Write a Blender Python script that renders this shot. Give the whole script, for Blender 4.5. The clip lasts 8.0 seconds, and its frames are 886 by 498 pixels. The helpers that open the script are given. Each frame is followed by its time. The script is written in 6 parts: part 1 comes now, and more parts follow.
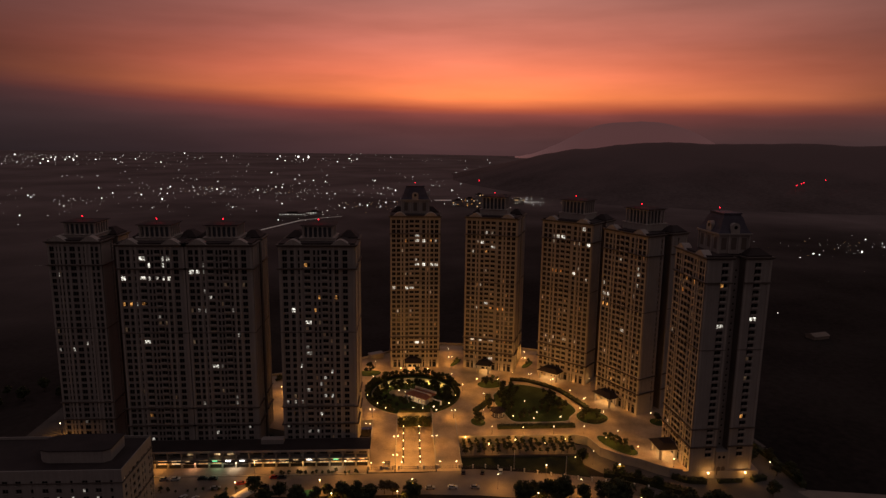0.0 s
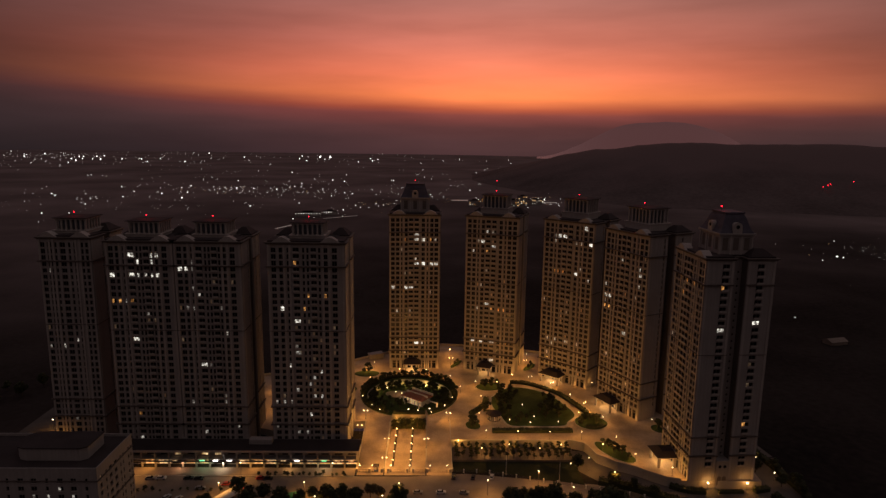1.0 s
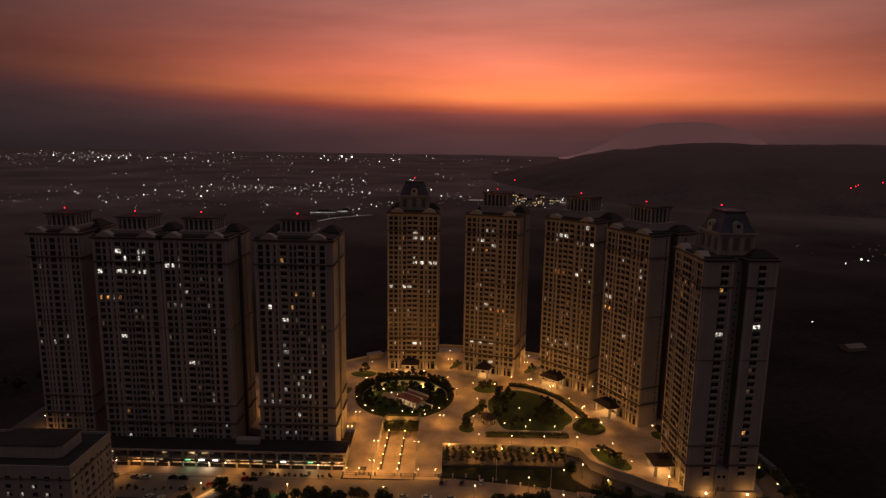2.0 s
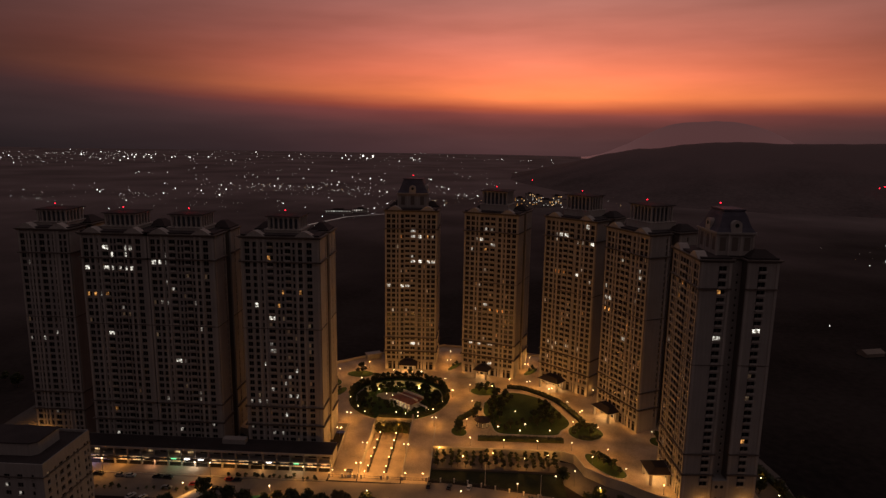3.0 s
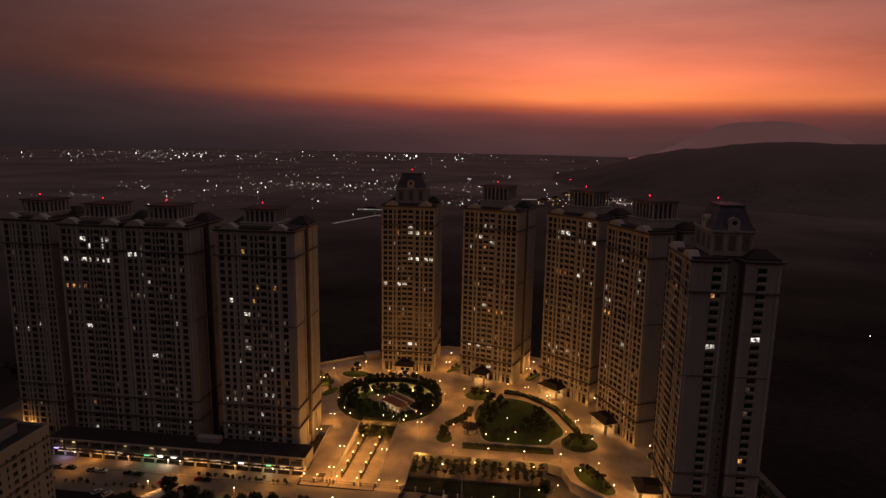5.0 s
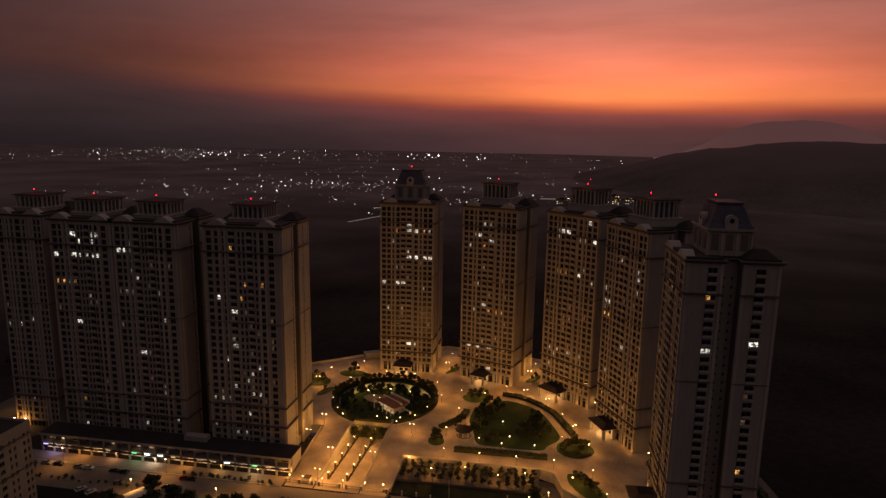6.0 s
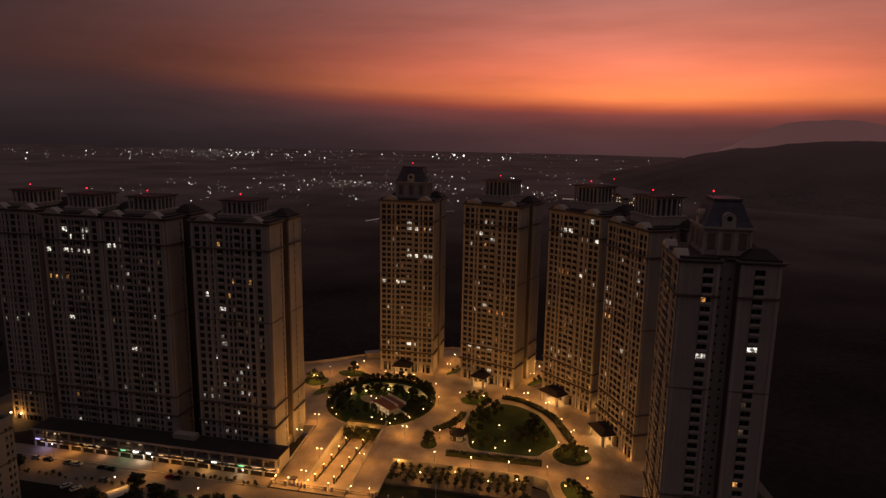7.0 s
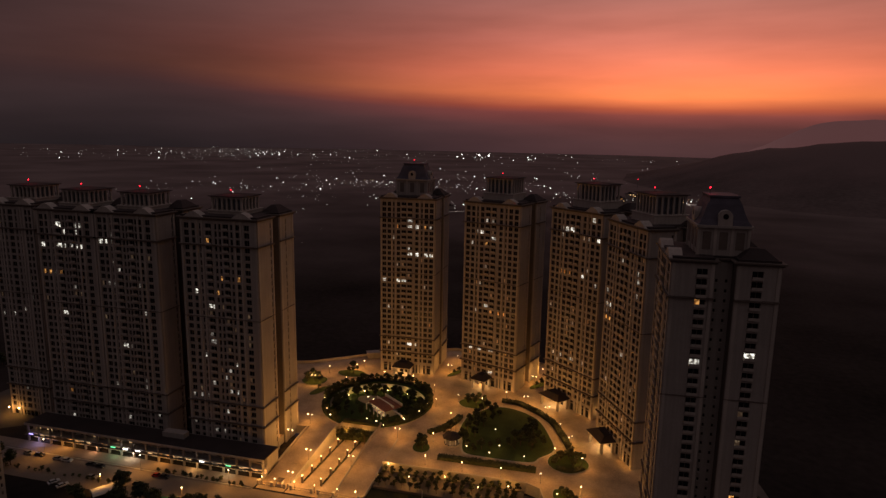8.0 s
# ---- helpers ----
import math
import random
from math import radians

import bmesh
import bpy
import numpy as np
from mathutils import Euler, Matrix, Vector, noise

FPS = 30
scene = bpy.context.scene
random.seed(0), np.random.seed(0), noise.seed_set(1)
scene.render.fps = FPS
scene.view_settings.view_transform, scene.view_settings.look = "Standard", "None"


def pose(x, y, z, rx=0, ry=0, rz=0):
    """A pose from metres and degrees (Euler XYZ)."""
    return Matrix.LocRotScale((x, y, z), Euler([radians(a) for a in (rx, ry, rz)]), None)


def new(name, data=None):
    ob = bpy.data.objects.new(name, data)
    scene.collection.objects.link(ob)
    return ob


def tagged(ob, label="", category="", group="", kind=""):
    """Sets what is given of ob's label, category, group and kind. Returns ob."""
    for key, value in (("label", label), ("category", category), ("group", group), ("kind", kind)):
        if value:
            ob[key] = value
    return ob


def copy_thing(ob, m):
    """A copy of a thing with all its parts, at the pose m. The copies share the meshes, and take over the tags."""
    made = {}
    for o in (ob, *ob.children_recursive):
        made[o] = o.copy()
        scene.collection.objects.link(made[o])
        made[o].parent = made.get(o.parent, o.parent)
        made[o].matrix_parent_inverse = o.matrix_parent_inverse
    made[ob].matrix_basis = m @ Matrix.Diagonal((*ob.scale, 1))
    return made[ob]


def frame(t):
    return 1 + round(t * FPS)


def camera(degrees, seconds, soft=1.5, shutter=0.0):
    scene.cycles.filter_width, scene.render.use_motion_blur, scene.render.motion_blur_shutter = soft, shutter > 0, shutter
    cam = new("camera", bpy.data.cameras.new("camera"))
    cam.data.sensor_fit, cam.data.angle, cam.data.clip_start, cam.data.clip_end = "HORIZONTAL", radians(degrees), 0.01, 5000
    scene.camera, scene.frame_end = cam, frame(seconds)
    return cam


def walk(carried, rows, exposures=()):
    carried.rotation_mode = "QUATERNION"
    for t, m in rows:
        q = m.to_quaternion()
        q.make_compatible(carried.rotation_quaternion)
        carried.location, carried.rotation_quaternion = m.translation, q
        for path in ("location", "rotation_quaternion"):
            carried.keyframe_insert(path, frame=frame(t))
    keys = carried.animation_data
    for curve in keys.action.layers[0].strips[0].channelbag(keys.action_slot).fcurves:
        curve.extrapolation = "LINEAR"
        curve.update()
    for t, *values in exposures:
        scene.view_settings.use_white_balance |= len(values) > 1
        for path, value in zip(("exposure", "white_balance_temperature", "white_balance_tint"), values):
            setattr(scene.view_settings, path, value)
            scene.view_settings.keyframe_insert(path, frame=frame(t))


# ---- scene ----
cam = camera(69.8, 8.0, soft=1.4)
METRES, EYE, TILT, LEAN, TURN = 123.4, 146.4, 0.0, 0.0, -3.2
ROWS = [
    (0.0, 0.0, 0.0, 0.0, 0.12, -10.28, -0.69),
    (0.5, 0.0566, 0.0288, -0.0082, 1.2, -10.26, -0.72),
    (1.0, 0.1093, 0.0565, -0.0157, 2.21, -10.25, -0.75),
    (1.5, 0.1645, 0.0871, -0.0235, 3.26, -10.24, -0.78),
    (3.0, 0.3268, 0.1837, -0.0442, 6.37, -10.3, -0.81),
    (3.5, 0.3797, 0.2189, -0.0527, 7.41, -10.28, -0.81),
    (4.0, 0.428, 0.2523, -0.0606, 8.42, -10.29, -0.84),
    (4.5, 0.4789, 0.2892, -0.0687, 9.55, -10.29, -0.85),
    (6.0, 0.6224, 0.4033, -0.0903, 12.83, -10.37, -0.91),
    (6.5, 0.6713, 0.445, -0.099, 14.03, -10.38, -0.9),
    (7.0, 0.7186, 0.487, -0.107, 15.29, -10.38, -0.9),
    (7.5, 0.7616, 0.527, -0.1145, 16.45, -10.37, -0.91),
    (8.0, 0.8069, 0.5704, -0.1223, 17.71, -10.38, -0.92),
]
walk(cam, [(t, pose(0, 0, EYE, TILT, LEAN, TURN) @ pose(METRES * x, METRES * y, METRES * z, 90 + pitch, roll, yaw)) for t, x, y, z, yaw, pitch, roll in ROWS])

# ---- dusk sky: a red afterglow low over the hills, dim violet haze elsewhere ----
GLOW_AZIMUTH, GLOW_WIDTH, SKY_STRENGTH = 6.5, 27.0, 1.0
world = bpy.data.worlds.new("dusk_sky")
scene.world = world
world.use_nodes = True
wn, wl = world.node_tree.nodes, world.node_tree.links
wn.clear()


def wmath(op, a, b=None, c=None):
    n = wn.new("ShaderNodeMath")
    n.operation = op
    for i, v in enumerate((a, b, c)):
        if v is None:
            continue
        if isinstance(v, (int, float)):
            n.inputs[i].default_value = v
        else:
            wl.new(v, n.inputs[i])
    return n.outputs[0]


def ramp(nodes, links, fac, stops):
    n = nodes.new("ShaderNodeValToRGB")
    els = n.color_ramp.elements
    while len(els) < len(stops):
        els.new(0.5)
    for e, (p, c) in zip(els, stops):
        e.position, e.color = p, (*c, 1)
    if fac is not None:
        links.new(fac, n.inputs[0])
    return n


wtc = wn.new("ShaderNodeTexCoord")
wsep = wn.new("ShaderNodeSeparateXYZ")
wl.new(wtc.outputs["Generated"], wsep.inputs[0])
wx, wy, wz = wsep.outputs
elev = wmath("MULTIPLY", wmath("ARCSINE", wz), 57.29578)
azim = wmath("MULTIPLY", wmath("ARCTAN2", wx, wy), 57.29578)
off = wmath("DIVIDE", wmath("SUBTRACT", azim, GLOW_AZIMUTH), GLOW_WIDTH)
near_glow = wmath("EXPONENT", wmath("MULTIPLY", wmath("MULTIPLY", off, off), -1.0))
# thin streaks of cloud, drawn out along the horizon
# westwards of the glow its lower edge lifts and melts into grey haze
aside = wmath("MAXIMUM", wmath("MULTIPLY", off, -1.0), 0.0)
sunk_elev = wmath("SUBTRACT", elev, wmath("MINIMUM", wmath("MULTIPLY", wmath("MULTIPLY", aside, aside), 0.75), 2.2))
wmap = wn.new("ShaderNodeCombineXYZ")
wl.new(wmath("MULTIPLY", azim, 0.035), wmap.inputs[0])
wl.new(wmath("MULTIPLY", elev, 0.24), wmap.inputs[1])
wnoise = wn.new("ShaderNodeTexNoise")
wnoise.inputs["Scale"].default_value = 1.0
wnoise.inputs["Detail"].default_value = 5.0
wl.new(wmap.outputs[0], wnoise.inputs["Vector"])
streak = wmath("MULTIPLY_ADD", wnoise.outputs["Fac"], 1.1, 0.45)
bent = wmath("ADD", sunk_elev, wmath("MULTIPLY_ADD", wnoise.outputs["Fac"], 1.6, -0.8))
low = wmath("DIVIDE", wmath("ADD", bent, 4.0), 40.0)
crisp = wmath("DIVIDE", wmath("ADD", sunk_elev, 4.0), 40.0)
level = wmath("ADD", wmath("MULTIPLY", low, 0.5), wmath("MULTIPLY", crisp, 0.5))
glow = ramp(wn, wl, level, [
    (0.0, (0.034, 0.020, 0.022)), (0.085, (0.078, 0.034, 0.034)), (0.112, (0.120, 0.043, 0.041)), (0.140, (0.25, 0.062, 0.052)), (0.152, (0.46, 0.092, 0.048)),
    (0.178, (1.02, 0.250, 0.086)), (0.225, (1.00, 0.240, 0.115)), (0.29, (0.70, 0.200, 0.130)), (0.37, (0.48, 0.175, 0.135)), (0.60, (0.20, 0.105, 0.10)), (1.0, (0.150, 0.121, 0.124))])
calm = ramp(wn, wl, level, [
    (0.0, (0.022, 0.017, 0.018)), (0.10, (0.040, 0.026, 0.026)), (0.16, (0.050, 0.029, 0.028)), (0.25, (0.058, 0.035, 0.034)), (0.40, (0.066, 0.045, 0.043)), (0.7, (0.106, 0.081, 0.080)), (1.0, (0.146, 0.120, 0.126))])
wmix = wn.new("ShaderNodeMix")
wmix.data_type = "RGBA"
wl.new(near_glow, wmix.inputs["Factor"])
wl.new(calm.outputs[0], wmix.inputs[6])
wl.new(glow.outputs[0], wmix.inputs[7])
# the hottest part of the afterglow, just over the haze
ca = wmath("DIVIDE", wmath("SUBTRACT", azim, 7.0), 10.0)
ce = wmath("DIVIDE", wmath("SUBTRACT", elev, 3.5), 1.4)
heart = wmath("EXPONENT", wmath("MULTIPLY", wmath("ADD", wmath("MULTIPLY", ca, ca), wmath("MULTIPLY", ce, ce)), -1.0))
wadd = wn.new("ShaderNodeMix")
wadd.data_type, wadd.blend_type = "RGBA", "ADD"
wl.new(heart, wadd.inputs["Factor"])
wl.new(wmix.outputs[2], wadd.inputs[6])
wadd.inputs[7].default_value = (0.10, 0.030, 0.002, 1)
# the sky dims away from the sunset
east = wmath("MULTIPLY_ADD", wmath("COSINE", wmath("MULTIPLY", wmath("SUBTRACT", azim, GLOW_AZIMUTH), 0.0174533)), 0.14, 0.90)
west = wmath("MAXIMUM", wmath("MINIMUM", wmath("MULTIPLY_ADD", azim, 0.008, 1.12), 1.0), 0.86)
# the flanks of the glow turn from orange to dusky rose
wrose = wn.new("ShaderNodeMix")
wrose.data_type, wrose.blend_type = "RGBA", "MULTIPLY"
wl.new(wmath("MINIMUM", wmath("MULTIPLY", aside, 1.3), 1.0), wrose.inputs["Factor"])
wl.new(wadd.outputs[2], wrose.inputs[6])
wrose.inputs[7].default_value = (1.0, 0.94, 0.99, 1)
wbg = wn.new("ShaderNodeBackground")
wl.new(wrose.outputs[2], wbg.inputs["Color"])
wl.new(wmath("MULTIPLY", wmath("MULTIPLY", wmath("MULTIPLY", streak, west), east), SKY_STRENGTH), wbg.inputs["Strength"])
wout = wn.new("ShaderNodeOutputWorld")
wl.new(wbg.outputs[0], wout.inputs["Surface"])

LAMP_WATTS, BOLLARD_WATTS, PORCH_WATTS = 950.0, 560.0, 620.0
SODIUM, WARM = (1.0, 0.44, 0.088), (1.0, 0.56, 0.19)


# ---- materials ----
def material(name, base, rough=0.7, metal=0.0, scale=1.0, spread=0.25, bump=0.1, stain=0.0, vary=0.0, spec=0.3):
    """A surface with fine grain, broad patches and a little relief, all at the scale of metres."""
    m = bpy.data.materials.new(name)
    m.use_nodes = True
    n, l = m.node_tree.nodes, m.node_tree.links
    b = n["Principled BSDF"]
    b.inputs["Roughness"].default_value, b.inputs["Metallic"].default_value = rough, metal
    b.inputs["Specular IOR Level"].default_value = spec
    tc = n.new("ShaderNodeTexCoord")
    fine, broad = n.new("ShaderNodeTexNoise"), n.new("ShaderNodeTexNoise")
    fine.inputs["Scale"].default_value, fine.inputs["Detail"].default_value = 2.2 * scale, 6
    broad.inputs["Scale"].default_value, broad.inputs["Detail"].default_value = 0.11 * scale, 4
    for t in (fine, broad):
        l.new(tc.outputs["Object"], t.inputs["Vector"])
    both = n.new("ShaderNodeMath")
    both.operation = "MULTIPLY_ADD"
    l.new(fine.outputs["Fac"], both.inputs[0])
    both.inputs[1].default_value = 0.4
    wide = n.new("ShaderNodeMath")
    wide.operation = "MULTIPLY"
    l.new(broad.outputs["Fac"], wide.inputs[0])
    wide.inputs[1].default_value = 0.6
    l.new(wide.outputs[0], both.inputs[2])
    dark = tuple(c * (1 - spread) for c in base)
    light = tuple(min(1, c * (1 + spread)) for c in base)
    r = ramp(n, l, both.outputs[0], [(0.32, dark), (0.68, light)])
    colour = r.outputs[0]
    if vary:
        info = n.new("ShaderNodeObjectInfo")
        hsv = n.new("ShaderNodeHueSaturation")
        add = n.new("ShaderNodeMath")
        add.operation = "MULTIPLY_ADD"
        l.new(info.outputs["Random"], add.inputs[0])
        add.inputs[1].default_value, add.inputs[2].default_value = vary, 1 - vary / 2
        l.new(add.outputs[0], hsv.inputs["Value"])
        l.new(colour, hsv.inputs["Color"])
        colour = hsv.outputs[0]
    if stain:
        sm = n.new("ShaderNodeMapping")
        sm.inputs["Scale"].default_value = (0.9, 0.9, 0.05)
        l.new(tc.outputs["Object"], sm.inputs["Vector"])
        st = n.new("ShaderNodeTexNoise")
        st.inputs["Scale"].default_value, st.inputs["Detail"].default_value = 1.4, 5
        l.new(sm.outputs[0], st.inputs["Vector"])
        sr = ramp(n, l, st.outputs["Fac"], [(0.42, (1 - stain,) * 3), (0.62, (1, 1, 1))])
        mul = n.new("ShaderNodeMix")
        mul.data_type, mul.blend_type = "RGBA", "MULTIPLY"
        mul.inputs["Factor"].default_value = 1
        l.new(colour, mul.inputs[6])
        l.new(sr.outputs[0], mul.inputs[7])
        colour = mul.outputs[2]
    l.new(colour, b.inputs["Base Color"])
    bp = n.new("ShaderNodeBump")
    bp.inputs["Strength"].default_value, bp.inputs["Distance"].default_value = bump, 0.1
    l.new(fine.outputs["Fac"], bp.inputs["Height"])
    l.new(bp.outputs[0], b.inputs["Normal"])
    return m


def glowing(name, colour, strength, patchy=0.0, lights_up=False):
    m = bpy.data.materials.new(name)
    m.use_nodes = True
    n, l = m.node_tree.nodes, m.node_tree.links
    b = n["Principled BSDF"]
    b.inputs["Base Color"].default_value = (*colour, 1)
    b.inputs["Emission Color"].default_value = (*colour, 1)
    b.inputs["Emission Strength"].default_value = strength
    if patchy:
        # curtains and furniture inside: uneven light over the pane, differing from room to room
        tc = n.new("ShaderNodeTexCoord")
        info = n.new("ShaderNodeObjectInfo")
        shift = n.new("ShaderNodeVectorMath")
        shift.operation = "ADD"
        l.new(tc.outputs["Object"], shift.inputs[0])
        ten = n.new("ShaderNodeMath")
        ten.operation = "MULTIPLY"
        l.new(info.outputs["Random"], ten.inputs[0])
        ten.inputs[1].default_value = 57.0
        l.new(ten.outputs[0], shift.inputs[1])
        t = n.new("ShaderNodeTexNoise")
        t.inputs["Scale"].default_value, t.inputs["Detail"].default_value = 1.1, 3
        l.new(shift.outputs[0], t.inputs["Vector"])
        r = ramp(n, l, t.outputs["Fac"], [(0.47, (1 - patchy,) * 3), (0.60, (1, 1, 1))])
        each = n.new("ShaderNodeMath")
        each.operation = "MULTIPLY_ADD"
        l.new(info.outputs["Random"], each.inputs[0])
        each.inputs[1].default_value, each.inputs[2].default_value = 1.0, 0.4
        s = n.new("ShaderNodeMath")
        s.operation = "MULTIPLY"
        l.new(r.outputs[0], s.inputs[0])
        l.new(each.outputs[0], s.inputs[1])
        s2 = n.new("ShaderNodeMath")
        s2.operation = "MULTIPLY"
        l.new(s.outputs[0], s2.inputs[0])
        s2.inputs[1].default_value = strength
        l.new(s2.outputs[0], b.inputs["Emission Strength"])
    if not lights_up:
        m.cycles.emission_sampling = "NONE"
    return m


M_WALL = material("cream_render", (0.355, 0.315, 0.282), 0.85, scale=1.0, spread=0.12, bump=0.15, stain=0.10)
M_TRIM = material("stone_trim", (0.42, 0.37, 0.325), 0.8, spread=0.15, stain=0.10)
M_LEDGE = material("weathered_ledge", (0.12, 0.095, 0.08), 0.9, spread=0.3)
M_ROOF = material("roof_membrane", (0.046, 0.034, 0.032), 0.9, spread=0.35)
M_TANK = material("tank_room_paint", (0.10, 0.105, 0.125), 0.8, spread=0.3)
M_SLATE = material("slate_tiles", (0.085, 0.075, 0.095), 0.7, spread=0.35, scale=2)
M_REDTILE = material("terracotta_tiles", (0.30, 0.12, 0.07), 0.8, spread=0.3, scale=2)
M_RECESS = material("balcony_recess", (0.15, 0.12, 0.10), 0.9, spread=0.25)
M_GLASS = material("dark_window_glass", (0.014, 0.013, 0.014), 0.14, spread=0.4, bump=0.0, spec=0.25)
M_FRAME = material("window_frame", (0.22, 0.18, 0.15), 0.6)
M_RAIL = material("painted_rail", (0.10, 0.09, 0.085), 0.5, metal=0.3)
M_PAVE = material("plaza_paving", (0.42, 0.315, 0.21), 0.75, spread=0.42, scale=1.0, bump=0.15)
M_KERB = material("kerb_stone", (0.42, 0.37, 0.30), 0.8)
M_ASPHALT = material("asphalt", (0.085, 0.074, 0.062), 0.85, spread=0.3)
M_FORE = material("forecourt_concrete", (0.24, 0.19, 0.15), 0.8, spread=0.3)
M_LAWN = material("lawn_grass", (0.048, 0.072, 0.016), 1.0, spread=0.4, scale=1.5, bump=0.4)
M_COVER = material("dark_ground_cover", (0.020, 0.024, 0.010), 1.0, spread=0.5, scale=2.0, bump=0.5)
M_LEAF = material("leaves", (0.046, 0.052, 0.020), 0.75, spread=0.45, vary=0.5)
# Amber lamplight on the leaves is put into this base colour.
M_LEAF_WARM = material("lamplit_leaves", (0.12, 0.085, 0.035), 0.75, spread=0.4, vary=0.4)
M_BARK = material("bark", (0.13, 0.09, 0.06), 0.95, spread=0.3, scale=4)
M_POST = material("painted_steel", (0.12, 0.11, 0.10), 0.5, metal=0.6)
M_WHITE = material("white_paint", (0.70, 0.66, 0.60), 0.6, spread=0.12)
M_TYRE = material("rubber", (0.02, 0.02, 0.02), 0.9)
M_HILL = material("hazed_wooded_hill", (0.118, 0.090, 0.084), 1.0, spread=0.4, scale=0.05, bump=0.1, spec=0.05)

G_WHITE = glowing("lit_room_white", (0.97, 0.94, 0.82), 1.2, 0.94)
G_COOL = glowing("lit_room_dim", (0.88, 0.83, 0.72), 0.42, 0.95)
G_AMBER = glowing("lit_room_amber", (1.0, 0.46, 0.12), 1.0, 0.9)
G_DIM = glowing("lit_room_faint", (0.75, 0.55, 0.33), 0.10, 0.9)
G_BULB = glowing("lamp_globe", (1.0, 0.80, 0.46), 9.0)
G_RED = glowing("aviation_red", (1.0, 0.012, 0.035), 6.0)
G_CITY = glowing("city_light_white", (0.97, 0.95, 0.88), 3.6)
G_CITYDIM = glowing("city_light_dim", (0.95, 0.88, 0.78), 0.95)
G_CITYWARM = glowing("city_light_warm", (1.0, 0.62, 0.28), 1.0)
G_SHOP = glowing("shop_interior", (1.0, 0.66, 0.32), 1.3, 0.9)
G_SIGN_WHITE = glowing("sign_white", (1.0, 0.97, 0.92), 5.0, 0.4)
G_SIGN_GREEN = glowing("sign_green", (0.15, 0.9, 0.40), 1.5)
G_SIGN_VIOLET = glowing("sign_violet", (0.45, 0.35, 1.0), 2.5)
G_TAIL = glowing("tail_light", (1.0, 0.03, 0.02), 2.5)
G_ROAD = glowing("lit_road", (0.85, 0.82, 0.72), 0.10, 0.6)


# ---- mesh building ----
class Shape:
    """Gathers boxes, prisms and other solids for one mesh."""

    def __init__(self):
        self.v, self.f, self.m, self.smooth = [], [], [], []

    def face(self, pts, mat=0, smooth=False):
        i = len(self.v)
        self.v.extend(tuple(p) for p in pts)
        self.f.append(tuple(range(i, i + len(pts))))
        self.m.append(mat)
        self.smooth.append(smooth)

    def box(self, x0, x1, y0, y1, z0, z1, mat=0):
        i = len(self.v)
        self.v.extend([(x0, y0, z0), (x1, y0, z0), (x1, y1, z0), (x0, y1, z0), (x0, y0, z1), (x1, y0, z1), (x1, y1, z1), (x0, y1, z1)])
        for q in ((0, 3, 2, 1), (4, 5, 6, 7), (0, 1, 5, 4), (1, 2, 6, 5), (2, 3, 7, 6), (3, 0, 4, 7)):
            self.f.append(tuple(i + k for k in q))
            self.m.append(mat)
            self.smooth.append(False)

    def loft(self, rings, mat=0, cap=True, smooth=False):
        """Joins rings of equally many points, lowest first, each counter-clockwise from above."""
        i, n = len(self.v), len(rings[0])
        for r in rings:
            self.v.extend(tuple(p) for p in r)
        for k in range(len(rings) - 1):
            for j in range(n):
                a, b = i + k * n + j, i + k * n + (j + 1) % n
                self.f.append((a, b, b + n, a + n))
                self.m.append(mat)
                self.smooth.append(smooth)
        if cap:
            top = i + (len(rings) - 1) * n
            self.f.append(tuple(range(top, top + n)))
            self.f.append(tuple(range(i + n - 1, i - 1, -1)))
            self.m.extend((mat, mat))
            self.smooth.extend((False, False))

    def prism(self, poly, z0, z1, mat=0):
        self.loft([[(x, y, z0) for x, y in poly], [(x, y, z1) for x, y in poly]], mat)

    def tube(self, x, y, z0, z1, r0, r1=None, n=8, mat=0, smooth=True):
        r1 = r0 if r1 is None else r1
        ang = [2 * math.pi * k / n for k in range(n)]
        self.loft([[(x + r * math.cos(a), y + r * math.sin(a), z) for a in ang] for r, z in ((r0, z0), (r1, z1))], mat, True, smooth)

    def limb(self, p, q, r0, r1, n=5, mat=0):
        p, q = Vector(p), Vector(q)
        d = (q - p).normalized()
        s = d.orthogonal().normalized()
        t = d.cross(s)
        ang = [2 * math.pi * k / n for k in range(n)]
        self.loft([[c + (s * math.cos(a) + t * math.sin(a)) * r for a in ang] for c, r in ((p, r0), (q, r1))], mat, True, True)

    def ball(self, x, y, z, r, n=8, rows=5, mat=0, squash=1.0):
        rings = []
        for k in range(rows + 1):
            t = math.pi * (0.04 + 0.92 * k / rows)
            rings.append([(x + r * math.sin(t) * math.cos(2 * math.pi * j / n), y + r * math.sin(t) * math.sin(2 * math.pi * j / n), z - r * squash * math.cos(t)) for j in range(n)])
        self.loft(rings, mat, True, True)

    def mesh(self, name, mats):
        me = bpy.data.meshes.new(name)
        me.from_pydata(self.v, [], self.f)
        for m in mats if isinstance(mats, (list, tuple)) else [mats]:
            me.materials.append(m)
        me.polygons.foreach_set("material_index", self.m)
        me.polygons.foreach_set("use_smooth", self.smooth)
        me.update()
        return me


def part(name, shape, mats, parent=None, label=""):
    data = shape.mesh(name, mats) if isinstance(shape, Shape) else shape
    ob = new(name, data)
    if parent is not None:
        ob.parent = parent
    if label:
        ob["label"] = label
    return ob


def thing(name, label, category, m=None, group="", kind=""):
    ob = new(name)
    ob.empty_display_size = 0.5
    if m is not None:
        ob.matrix_basis = m
    return tagged(ob, label, category, group, kind)


def structure(name, shape, mats, label, category):
    return tagged(part(name, shape, mats), label, category, kind="structure")


